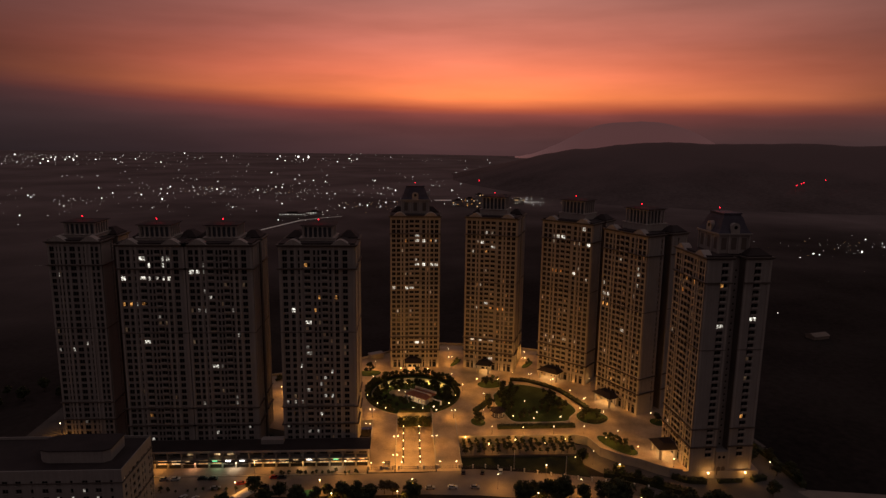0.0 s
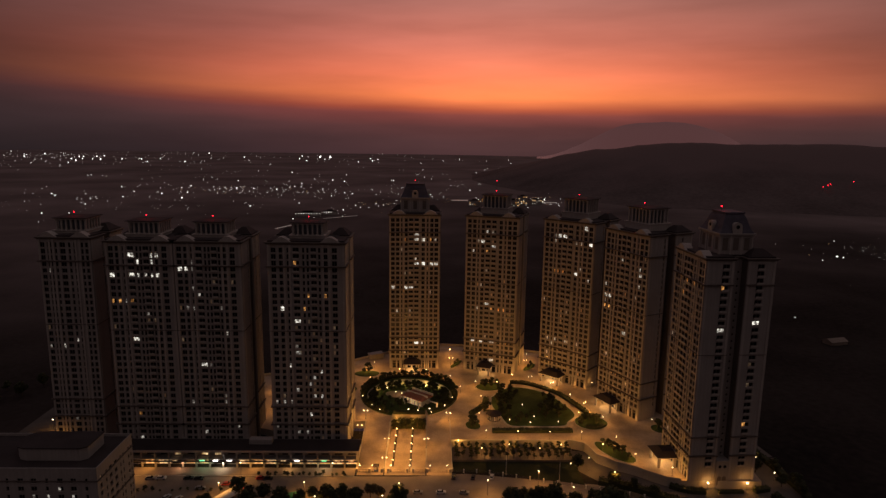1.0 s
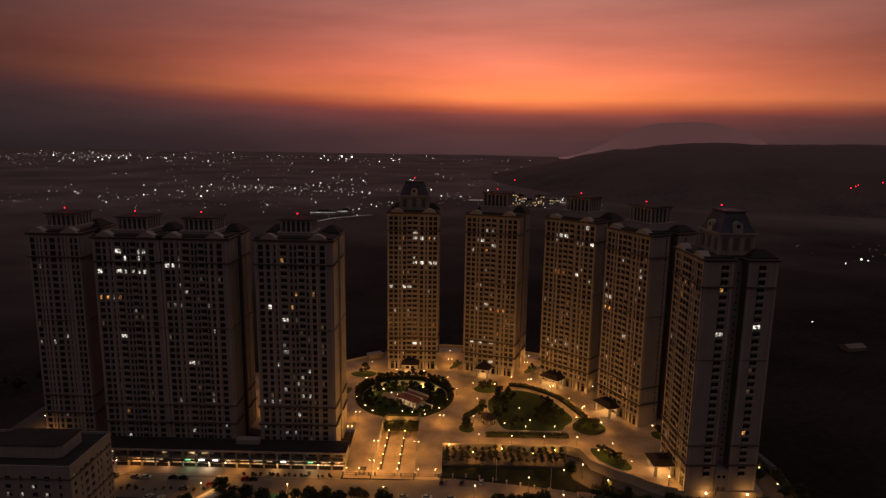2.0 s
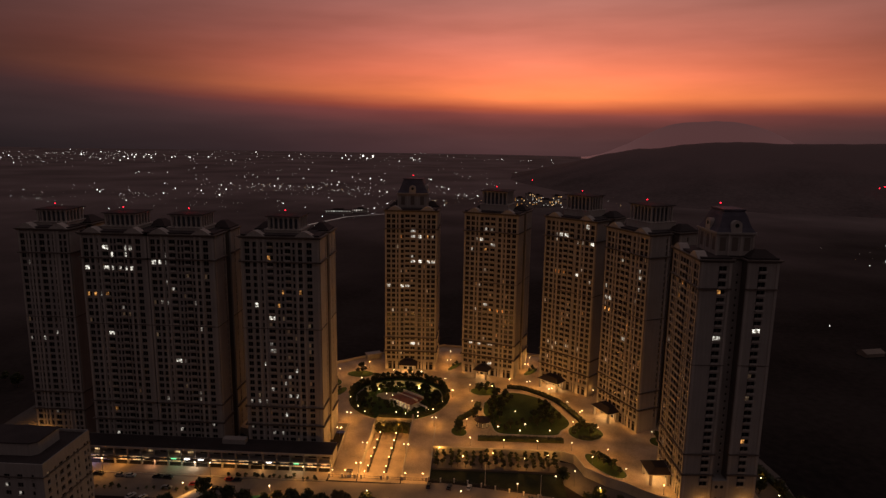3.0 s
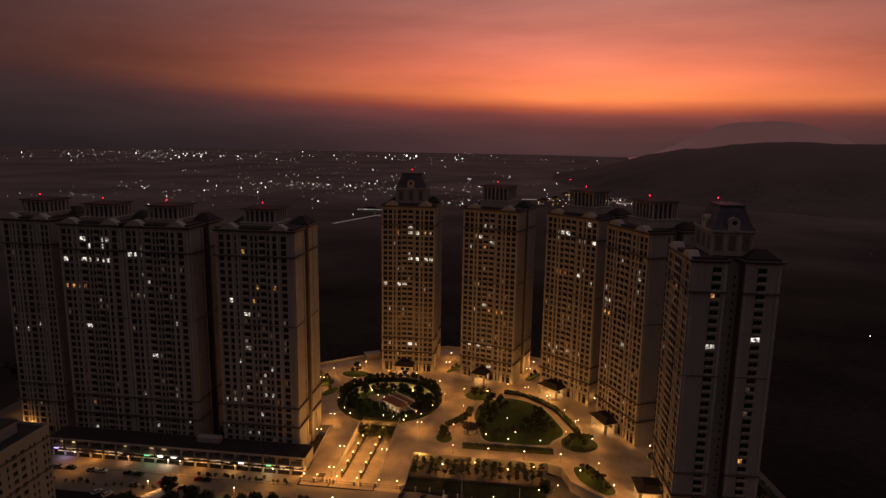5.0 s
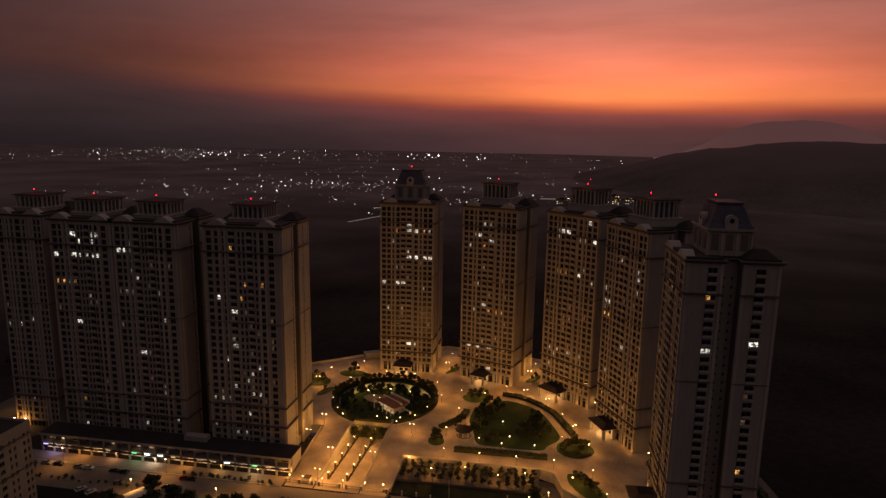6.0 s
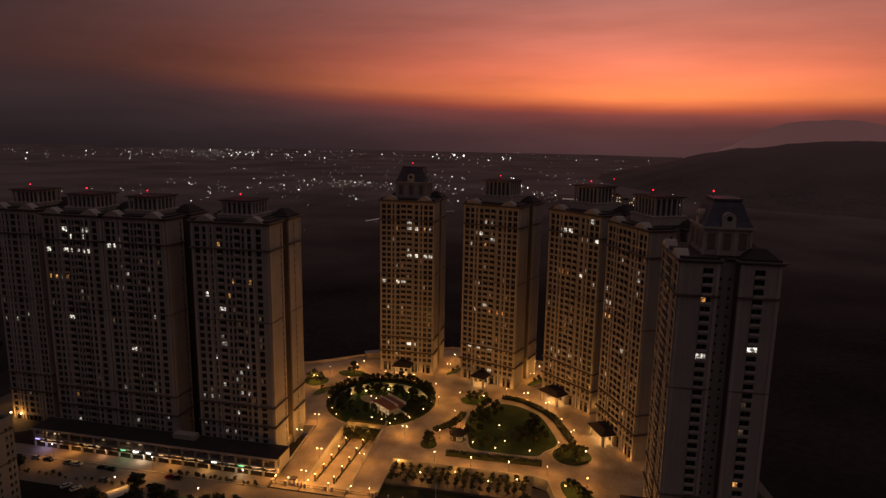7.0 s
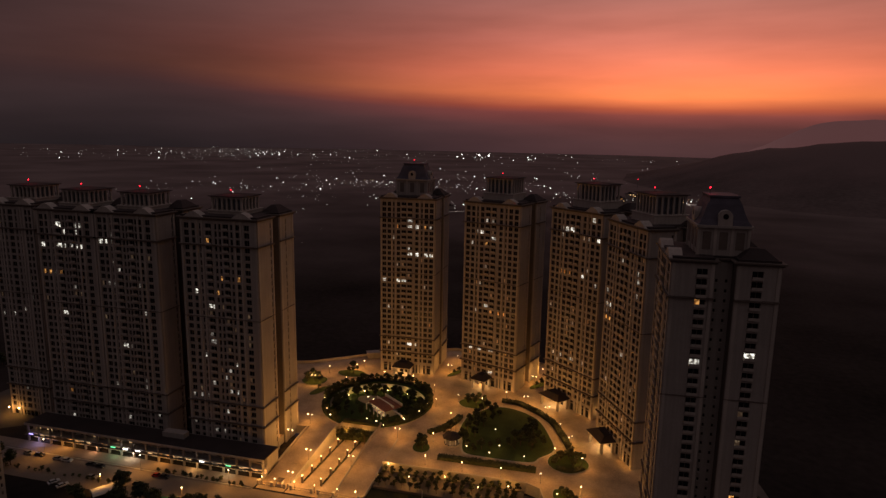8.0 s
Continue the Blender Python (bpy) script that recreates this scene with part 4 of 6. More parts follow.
# ---- shops under the western towers ----
def build_podium():
    t = thing("shop_arcade", "long two-storey shop arcade with a flat dark roof and lit fronts", "shops", pose(0, 0, 0))
    x0, x1, y0, y1, z0, z1 = -129.0, -17.2, 264.6, 276.0, STREET, 7.3
    sh = Shape()
    sh.box(x0, x1, y0 + 3.0, y1, z0, z1)
    part("body", sh, M_WALL, t)
    rf = Shape()
    rf.box(x0 - 0.5, x1 + 0.5, y0 - 0.6, y1 - 0.9, z1, z1 + 0.35)
    part("roof", rf, M_ROOF, t, "flat dark roof with a low edge")
    rail = Shape()
    rail.box(x0 - 0.5, x1 + 0.5, y0 - 0.75, y0 - 0.6, z1 - 0.5, z1 + 0.5)
    part("fascia", rail, M_TRIM, t)
    slab = Shape()
    slab.box(x0, x1, y0, y0 + 3.0, 3.1, 3.5)
    part("upper_floor", slab, M_TRIM, t)
    cn = Shape()
    cn.box(x0, x1, y0 - 1.5, y0, 2.75, 2.9)
    part("canopy", cn, M_LEDGE, t, "thin dark canopy over the shop doors")
    plantroom = Shape()
    plantroom.box(-66, -56, 270, 273.5, z1 + 0.35, z1 + 2.4)
    part("plant_room", plantroom, M_WALL, t, "small rooftop plant room")
    n = 19
    step = (x1 - x0) / n
    col = Shape()
    col.box(-0.35, 0.35, 0, 0.7, z0, z1)
    cm = col.mesh("column", M_WALL)
    up, low_ = {}, {}
    rnd = random.Random(4)
    for i in range(n + 1):
        c = part("column", cm, None, t)
        c.location = (x0 + min(max(step * i, 0.35), (x1 - x0) - 0.35), y0, 0)
    for i in range(n):
        cx = x0 + step * (i + 0.5)
        west = cx < -70
        bright = rnd.random() < (0.75 if west else 0.45)
        kind = G_SHOP if bright else M_GLASS
        s = Shape()
        s.box(-step / 2 + 0.5, step / 2 - 0.5, 0, 0.08, z0 + 0.3, z0 + 2.3)
        ob = part("shopfront", s, kind, t, "lit shop window" if bright else "closed dark shopfront")
        ob.location = (cx, y0 + 2.9, 0)
        lit_up = west and rnd.random() < 0.45
        s = Shape()
        if -62 < cx < -48 or lit_up:
            arch = [(-1.3, 4.0), (1.3, 4.0), (1.3, 5.4)] + [(1.3 * math.cos(radians(a)), 5.4 + 1.0 * math.sin(radians(a))) for a in range(30, 180, 30)] + [(-1.3, 5.4)]
            s.face([(px, 0, pz) for px, pz in arch])
        else:
            s.face([(-1.7, 0, 4.1), (1.7, 0, 4.1), (1.7, 0, 6.2), (-1.7, 0, 6.2)])
        ob = part("upper_window", s, G_SHOP if lit_up else M_GLASS, t)
        ob.location = (cx, y0 + 2.96, 0)
        if rnd.random() < 0.7:
            b = Shape()
            b.box(-1.1, 1.1, 0, 0.15, 3.0, 3.36)
            g = rnd.choice([G_SIGN_WHITE, G_SHOP, G_SHOP, M_WHITE, M_LEDGE])
            if abs(cx + 76) < 6:
                g = G_SIGN_WHITE
            if abs(cx + 124) < 3:
                g = G_SIGN_VIOLET
            if abs(cx + 85) < 2.5 or abs(cx + 32) < 2.5:
                g = G_SIGN_GREEN
            ob = part("sign_board", b, g, t, "plain glowing shop sign")
            ob.location = (cx, y0 - 0.9, 0)
    for x, watts, colour in ((-122, 420, (0.50, 0.45, 1.0)), (-108, 600, SODIUM), (-94, 500, (1.0, 0.5, 0.25)), (-84, 240, (0.55, 1.0, 0.6)), (-76, 800, (1.0, 0.85, 0.62)), (-62, 500, SODIUM), (-47, 560, WARM), (-32, 480, (1.0, 0.8, 0.45)), (-19, 420, SODIUM)):
        lamp_light("shop_light", t, x, y0 - 1.1, 2.4, watts, colour, 0.5)


build_podium()


# ---- lower apartment block in the foreground ----
def build_block():
    t = thing("apartment_block", "lower cream apartment block with a dark flat roof", "apartment block", pose(0, 0, 0))
    x0, x1, y0, y1, z1 = -165.0, -95.2, 200.3, 225.0, 34.0
    G = 0.35
    core = Shape()
    core.box(x0, x1 - G, y0 + G, y1, STREET, z1)
    part("core", core, M_RECESS, t)
    rows = [(2.9 * k + 0.9, 2.9 * k + 2.4, 2.9 * k, 2.9 * (k + 1)) for k in range(0, 11)]
    rows = [(a, b, c, d if d < 31 else z1) for a, b, c, d in rows]
    endc = [(y0 + 24.7 * k, w) for k, w in ((0.10, 1.4), (0.24, 0.8), (0.36, 1.9), (0.50, 1.9), (0.64, 0.8), (0.72, 0.8), (0.88, 1.0), (0.95, 0.8))]
    fronc = [(x1 - 3.6 - 4.3 * k, 1.9 if k % 3 else 0.9) for k in range(15, -1, -1)]
    e = Shape()
    facade(e, lambda u, d, z: (x1 - d, u, z), y0, y1, rows, endc, G)
    part("end_wall", e, M_WALL, t)
    f = Shape()
    facade(f, lambda u, d, z: (u, y0 + d, z), x0, x1, rows, fronc, G)
    part("front_wall", f, M_WALL, t)
    rnd = random.Random(8)
    for zb, zt, base, cap in rows[2:]:
        for u, w in endc:
            kind = "d" if rnd.random() < 0.05 else ""
            ob = part("window", window_mesh(w, zt - zb, kind), None, t)
            ob.matrix_basis = pose(x1 - G + 0.05, u, (zb + zt) / 2, 0, 0, 90)
    for zb, zt, base, cap in rows[5:]:
        for u, w in fronc:
            kind = rnd.choice("wcc") if rnd.random() < 0.12 else ""
            ob = part("window", window_mesh(w, zt - zb, kind), None, t, "lit window" if kind else "")
            ob.location = (u, y0 + G - 0.05, (zb + zt) / 2)
    for z in (30.4, 19.0):
        c = Shape()
        c.box(x0, x1 + 0.4, y0 - 0.4, y0, z, z + 0.3)
        c.box(x1, x1 + 0.4, y0, y1, z, z + 0.3)
        part("course", c, M_LEDGE, t)
    p = Shape()
    for bx in ((x0, x1, y0, y0 + 0.3), (x0, x1, y1 - 0.3, y1), (x1 - 0.3, x1, y0 + 0.3, y1 - 0.3), (x0, x0 + 0.3, y0 + 0.3, y1 - 0.3)):
        p.box(bx[0], bx[1], bx[2], bx[3], z1, z1 + 1.1)
    part("parapet", p, M_WALL, t)
    r = Shape()
    r.box(x0 + 0.3, x1 - 0.3, y0 + 0.3, y1 - 0.3, z1, z1 + 0.12)
    part("roof_deck", r, M_ROOF, t)
    h = Shape()
    pts = [(-104, 207), (-102, 208.5), (-102, 219), (-122, 219)] + [(-122 - 5 * math.sin(radians(a)), 213 + 6 * math.cos(radians(a))) for a in (30, 60, 90, 120, 150)] + [(-122, 207)]
    h.prism(pts[::1], z1 + 0.12, z1 + 4.4)
    part("stair_house", h, M_WALL, t, "rounded rooftop stair house")
    h = Shape()
    h.prism([((x + 113) * 1.03 - 113, (y - 213) * 1.05 + 213) for x, y in pts], z1 + 4.4, z1 + 4.75)
    part("stair_roof", h, M_ROOF, t)


build_block()


# ---- planting ----
def leaves(sh, rnd, centre, radius, count, size, squash=1.0, mat=0):
    """A loose clump: small leaf blades thrown over a ball, thinner towards the middle."""
    cx, cy, cz = centre
    for _ in range(count):
        d = Vector((rnd.gauss(0, 1), rnd.gauss(0, 1), rnd.gauss(0, 1))).normalized()
        r = radius * (rnd.random() ** 0.35)
        c = Vector((cx + d.x * r, cy + d.y * r, cz + d.z * r * squash))
        a = Vector((rnd.gauss(0, 1), rnd.gauss(0, 1), rnd.gauss(0, 0.6))).normalized()
        b = a.cross(d + Vector((0, 0, 0.01))).normalized()
        s = size * rnd.uniform(0.6, 1.3)
        sh.face((c - a * s, c + b * s * 0.55, c + a * s, c - b * s * 0.55), mat)


def tree_meshes(seed, height, spread, clumps, count, size, bare=0.4):
    rnd = random.Random(seed)
    tr, cr = Shape(), Shape()
    fork = height * bare
    lean = (rnd.uniform(-0.2, 0.2), rnd.uniform(-0.2, 0.2))
    tr.limb((0, 0, -0.1), (lean[0], lean[1], fork), 0.035 * height, 0.022 * height, 6)
    for k in range(clumps):
        a = 2 * math.pi * k / clumps + rnd.uniform(-0.5, 0.5)
        r = spread * rnd.uniform(0.25, 0.75) if k else 0.1
        z = rnd.uniform(fork + 0.1 * height, height * 0.9) if k else height * 0.88
        c = (lean[0] + r * math.cos(a), lean[1] + r * math.sin(a), z)
        tr.limb((lean[0], lean[1], fork * rnd.uniform(0.8, 1.0)), c, 0.016 * height, 0.006 * height, 4)
        leaves(cr, rnd, c, spread * rnd.uniform(0.38, 0.58), count, size, 0.8)
    return tr.mesh("trunk", M_BARK), cr


def tree_kind(seed, height, spread, clumps, count, size, label, leaf=None, bare=0.4, group="", name="tree"):
    trunk, crown = tree_meshes(seed, height, spread, clumps, count, size, bare)
    t = thing(name, label, "tree", pose(0, 0, -500), group)
    part("trunk", trunk, None, t)
    part("crown", crown, leaf or M_LEAF, t)
    return t


ROW_TREES = [tree_kind(s, 3.7, 1.35, 6, 46, 0.34, "small round young tree in a front lawn row", bare=0.35, group="rows of young trees") for s in (21, 22, 23)]
GARDEN_TREES = [tree_kind(s, 5.0, 1.9, 7, 60, 0.40, "leafy garden tree in a planted bed", bare=0.3, group="garden trees") for s in (31, 32, 33)]
STREET_TREES = [tree_kind(s, 8.2, 3.6, 11, 85, 0.55, "broad dark street tree beside the road", bare=0.22, group="street trees") for s in (41, 42, 43)]
WARM_TREE = tree_kind(51, 7.5, 3.2, 10, 85, 0.5, "street tree glowing amber beside a lamp", M_LEAF_WARM, 0.35, "street trees")
prototypes = [*ROW_TREES, *GARDEN_TREES, *STREET_TREES, WARM_TREE]
rng = random.Random(77)


def plant(kinds, x, y, z, s=1.0):
    ob = rng.choice(kinds)
    c = copy_thing(ob, pose(x, y, z, 0, 0, rng.uniform(0, 360)))
    c.scale = (s * rng.uniform(0.85, 1.15),) * 3
    return c


for r in range(4):
    for k in range(17):
        plant(ROW_TREES, 26.5 + 3.2 * k + rng.uniform(-0.6, 0.6), 271.6 + 3.1 * r + rng.uniform(-0.5, 0.5), STREET + 0.88, 0.86)


def bed(name, outline, label, z=PLAZA, height=0.28, top=None):
    t = thing(name, label, "planting bed", pose(0, 0, 0))
    k = Shape()
    k.prism(outline, z - 0.02, z + height * 0.8)
    part("kerb", k, M_KERB, t)
    cx, cy = sum(p[0] for p in outline) / len(outline), sum(p[1] for p in outline) / len(outline)
    g = Shape()
    inner = [(cx + (x - cx) * 0.96, cy + (y - cy) * 0.96) for x, y in outline]
    g.prism(inner, z, z + height)
    part("turf", g, top or M_LAWN, t)
    return t


def hedge(name, path, width, height, label, z=PLAZA, seed=1, density=7.0):
    t = thing(name, label, "hedge", pose(0, 0, 0))
    rnd = random.Random(seed)
    core, lf = Shape(), Shape()
    for (x0, y0), (x1, y1) in zip(path, path[1:]):
        d = Vector((x1 - x0, y1 - y0, 0))
        L = d.length
        d.normalize()
        nx, ny = -d.y * width * 0.4, d.x * width * 0.4
        core.prism([(x0 - nx, y0 - ny), (x1 - nx, y1 - ny), (x1 + nx, y1 + ny), (x0 + nx, y0 + ny)][::1], z, z + height * 0.8)
        for _ in range(int(L * width * density)):
            s, w = rnd.random() * L, rnd.uniform(-0.5, 0.5) * width
            zz = z + height * (rnd.uniform(0.75, 1.1) if abs(w) < width * 0.42 else rnd.uniform(0.1, 1.0))
            c = Vector((x0 + d.x * s - d.y * w, y0 + d.y * s + d.x * w, zz))
            a = Vector((rnd.gauss(0, 1), rnd.gauss(0, 1), rnd.gauss(0, 0.7))).normalized() * rnd.uniform(0.2, 0.42)
            b = a.orthogonal() * 0.6
            lf.face((c - a, c + b, c + a, c - b))
    part("core", core, M_LEAF, t)
    part("leaves", lf, M_LEAF, t)
    return t


def arc_path(pts, n=5):
    """A smooth line through a few points."""
    out = []
    for i in range(len(pts) - 1):
        p0, p1, p2, p3 = (Vector(pts[max(i - 1, 0)]), Vector(pts[i]), Vector(pts[i + 1]), Vector(pts[min(i + 2, len(pts) - 1)]))
        for k in range(n):
            s = k / n
            q = 0.5 * (2 * p1 + (p2 - p0) * s + (2 * p0 - 5 * p1 + 4 * p2 - p3) * s * s + (3 * p1 - p0 - 3 * p2 + p3) * s ** 3)
            out.append((q.x, q.y))
    out.append(tuple(pts[-1]))
    return out


main = arc_path([(47, 333), (56.6, 346), (67, 347.5), (79.6, 339), (87, 322.6), (89.6, 311), (84.4, 303), (80.4, 298), (62.9, 297.5), (53, 299), (49.6, 311), (46.5, 321), (47, 333)])[:-1]
bed("lawn_bed", main[::-1], "large rounded lawn with dark shrubs and small lamps")
for x, y, s in ((50, 326, 1), (52, 332, 1.1), (53, 338, 1), (55, 343, 0.9), (51, 318, 0.9), (54, 322, 0.8), (56, 330, 0.9), (59, 342, 0.8), (54, 303, 0.9), (57, 301, 0.8), (60, 304, 0.9), (52, 309, 0.8), (76, 333, 0.8), (79, 330, 0.8), (66, 309, 0.7), (63, 306, 0.7), (58, 337, 1.0), (55, 314, 0.8), (60, 332, 0.9), (62, 337, 0.8), (57, 325, 0.9), (53, 328, 1.0), (72, 316, 1.0), (75, 312, 1.1), (78, 318, 1.0), (76, 322, 1.1), (80, 313, 1.0), (82, 320, 0.9), (79, 324, 1.0), (73, 308, 0.9), (84, 315, 0.9), (70, 311, 0.8), (80, 309, 0.9)):
    plant(GARDEN_TREES, x, y, PLAZA + 0.1, s * 1.02)
hedge("curved_hedge", arc_path([(60.5, 354), (71, 351.5), (84.5, 339), (91.5, 324.5), (95.5, 313)], 4), 3.2, 1.5, "clipped hedge curving round the lawn", seed=2)
hedge("long_hedge", [(44.5, 292.3), (64, 292.6), (83.5, 292.9)], 3.6, 1.6, "long straight clipped hedge in front of the lawn", seed=3)
hedge("crescent_hedge", arc_path([(35.2, 311.5), (40.0, 317.5), (43.6, 324.5), (44.6, 331.5)], 3), 3.4, 1.4, "crescent of low hedge between drives", seed=4)
for nm, e, lab, trees in (
        ("round_bed", (-23.5, 366.7, 7.6, 5.2, 24, 0, 0.03, 1), "small oval green bed with one tree", ((-22.5, 367.5, 1.1), (-25, 367, 0.8))),
        ("round_bed", (48.2, 348, 8.2, 6.0, 28, 10, 0.04, 2), "oval green bed packed with shrubs", ((44, 349, 0.7), (46.5, 351, 0.8), (49.5, 350.5, 0.8), (52.5, 350, 0.7), (45, 346, 0.7), (49, 346.5, 0.7), (53, 347, 0.6))),
        ("round_bed", (35.5, 299, 3.6, 5.0, 20, 15, 0.03, 3), "small green bed with two leafy trees", ((34.6, 300.5, 1.0), (36.4, 297.5, 1.0), (34.8, 297, 0.8), (36.2, 301.5, 0.8))),
        ("round_bed", (95.0, 302.5, 8.0, 8.2, 28, 0, 0.04, 4), "rounded green bed with clipped shrubs", ((92, 304, 0.7), (95, 306, 0.7), (98, 304, 0.7), (97, 300, 0.7))),
        ("round_bed", (98.5, 272.5, 12.0, 4.8, 30, -55, 0.03, 5), "long pointed green bed above the wall", ((96, 276, 0.9), (98, 273, 0.9), (101, 270, 0.8), (103, 266, 0.7), (94.5, 278, 0.8), (100, 273, 0.7))),
        ("round_bed", (-38, 352, 7.2, 6.0, 22, 0, 0.05, 6), "green bed with shrubs beside a tower", ((-38, 352, 1.1), (-35, 351, 0.9), (-40, 354, 1.1), (-41, 350, 0.9))),
        ("round_bed", (-30, 340.5, 2.6, 6.6, 18, -20, 0.02, 7), "narrow green bed on the plaza", ((-30, 341, 0.5),)),
        ("round_bed", (30.5, 384, 1.8, 8.0, 20, -28, 0.02, 8), "narrow green strip between two towers", ((29.5, 382, 0.5), (31.5, 386, 0.5))),
        ("round_bed", (75.5, 379, 2.2, 7.5, 20, -35, 0.02, 9), "narrow green strip between two towers", ((74.5, 377, 0.6), (76.5, 381, 0.6))),
        ("round_bed", (127, 296, 4.0, 4.5, 20, 0, 0.03, 10), "small green bed between two towers", ((126, 296, 0.9), (128, 297.5, 0.8)))):
    bed(nm, ellipse(*e), lab)
    for x, y, s in trees:
        plant(GARDEN_TREES, x, y, PLAZA + 0.1, s * 1.1)
hedge("bed_hedge", arc_path([(89.5, 301), (91.5, 308), (97, 310.5), (101.5, 309)], 3), 2.4, 1.4, "clipped hedge round a bed", seed=6)
hedge("bed_hedge", arc_path([(91, 297), (97, 296.5), (101, 299.5)], 3), 2.4, 1.3, "clipped hedge round a bed", seed=7)


# ---- the sunken round garden ----
def build_ring():
    t = thing("ring_bed", "raised planted rim round the sunken garden", "planting bed", pose(0, 0, 0))
    outer, inner = ellipse(OV[0], OV[1], 26.4, 28.6, 60), ellipse(OV[0], OV[1], 23.1, 22.1, 60)
    sh = Shape()
    n = 60
    for k in range(n):
        j = (k + 1) % n
        a, b, c, d = outer[k], outer[j], inner[j], inner[k]
        if RX0 - 1 < (a[0] + b[0]) / 2 < RX1 + 1 and a[1] < 320:
            continue
        sh.face([(*p, PLAZA + 0.4) for p in (a, b, c, d)], 1)
        sh.face([(*a, PLAZA), (*b, PLAZA), (*b, PLAZA + 0.4), (*a, PLAZA + 0.4)], 0)
        sh.face([(*c, PLAZA - 0.1), (*d, PLAZA - 0.1), (*d, PLAZA + 0.4), (*c, PLAZA + 0.4)], 0)
    part("turf", sh, [M_KERB, M_LAWN], t)


build_ring()
for k in range(64):
    a = 2 * math.pi * k / 64
    back = math.sin(a) > -0.25
    x = OV[0] + (24.9 if back else 24.7) * math.cos(a) + rng.uniform(-0.5, 0.5)
    y = OV[1] + (25.8 if back else 25.2) * math.sin(a) + rng.uniform(-1.0, 1.0)
    if RX0 - 1.5 < x < RX1 + 1.5 and y < 320:
        continue
    plant(GARDEN_TREES, x, y, PLAZA + 0.35, rng.uniform(0.7, 1.05) if back else rng.uniform(0.4, 0.6))
hedge("rim_hedge", [(OV[0] + 25.2 * math.cos(radians(a)), OV[1] + 26.2 * math.sin(radians(a))) for a in range(296, 426, 6)], 2.8, 1.5, "low hedge on the garden rim", seed=8)
hedge("rim_hedge", [(OV[0] + 25.2 * math.cos(radians(a)), OV[1] + 26.2 * math.sin(radians(a))) for a in range(66, 252, 6)], 2.8, 1.5, "low hedge on the garden rim", seed=9)
for x, y, s in ((-12, 346, 1), (-9, 350, 1.1), (-5, 352, 0.9), (0, 353, 1), (5, 353, 1.1), (9, 351, 1), (14, 350, 1), (17, 346, 1.1), (20, 340, 0.9), (-15, 340, 0.9), (18, 335, 0.8), (15, 331, 0.8), (-12, 334, 0.8), (11, 348, 0.9), (-3, 350, 0.8), (20, 334, 0.8), (-16, 333, 0.8), (-17, 345, 0.9), (-14, 350, 1), (-7, 347, 0.8), (2, 350, 0.9), (7, 347, 0.8), (13, 345, 0.9), (17, 341, 0.9), (-10, 328, 0.8), (-6, 325, 0.7), (-2, 327, 0.8), (1, 331, 0.7), (12, 324, 0.7), (18, 328, 0.8), (-13, 326, 0.7), (3, 325, 0.7), (-8, 336, 0.7), (-4, 332, 0.7), (16, 338, 0.8), (22, 337, 0.8), (6, 321, 0.7)):
    plant(GARDEN_TREES, x, y, GARDEN, s)
for a in range(-24, 208, 6):
    if min(abs(a - g) for g in (152, 128, 97, 67, 40)) > 7:
        plant(GARDEN_TREES, OV[0] + 20.6 * math.cos(radians(a)), OV[1] + 19.8 * math.sin(radians(a)), GARDEN, rng.uniform(0.8, 1.05))
hedge("entry_hedge", [(RX0 + 0.6, 312.6), (RX1 - 0.6, 312.6)], 3.0, 1.3, "dark hedge over the end of the drive", seed=14)
for x, y in ((43.2, 311.5), (44.0, 316), (50.5, 309.5)):
    plant(GARDEN_TREES, x, y, PLAZA, 1.1)
hedge("entry_planting", [(-4.7, 308.0), (3.5, 308.6), (11.9, 308.0)], 4.6, 4.6, "dense dark planting where the drive ends", z=SUNK, seed=12, density=9)
for x, y, s in ((-3.5, 305.5, 1.15), (-0.5, 304.6, 1.0), (2.5, 305.4, 1.25), (5.5, 304.6, 1.1), (8, 305.2, 1.2), (11.0, 305.5, 1.05)):
    plant(GARDEN_TREES, x, y, SUNK + 0.5, s)
for deg in (152, 128, 97, 67, 40):
    x, y = OV[0] + 22.0 * math.cos(radians(deg)), OV[1] + 21.0 * math.sin(radians(deg))
    w = thing("wall_uplight", "small uplight washing the curved garden wall yellow", "uplight", pose(x, y, GARDEN, 0, 0, deg), "garden wall uplights")
    s = Shape()
    s.box(-0.25, 0.25, -0.3, 0.3, 0, 0.35)
    part("housing", s, M_POST, w)
    s = Shape()
    s.box(-0.2, 0.2, -0.25, 0.25, 0.35, 0.4)
    part("lens", s, G_BULB, w)
    lamp_light("wall_light", w, 0.3, 0.0, 1.2, 330, (1.0, 0.66, 0.18), 0.3)

club = thing("garden_pavilion", "low garden pavilion with a reddish roof and bright glass side", "pavilion", pose(7.2, 334.5, GARDEN, 0, 0, -38))
s = Shape()
s.box(-6.5, 6.5, -4.2, 4.2, 0, 3.4)
part("body", s, M_WHITE, club)
s = Shape()
s.box(-7.2, 7.2, -4.9, 4.9, 3.4, 3.8)
s.loft([[(-7.2, -4.9, 3.8), (7.2, -4.9, 3.8), (7.2, 4.9, 3.8), (-7.2, 4.9, 3.8)], [(-4.5, -2.4, 4.7), (4.5, -2.4, 4.7), (4.5, 2.4, 4.7), (-4.5, 2.4, 4.7)]])
part("roof", s, M_REDTILE, club, "low reddish tiled roof")
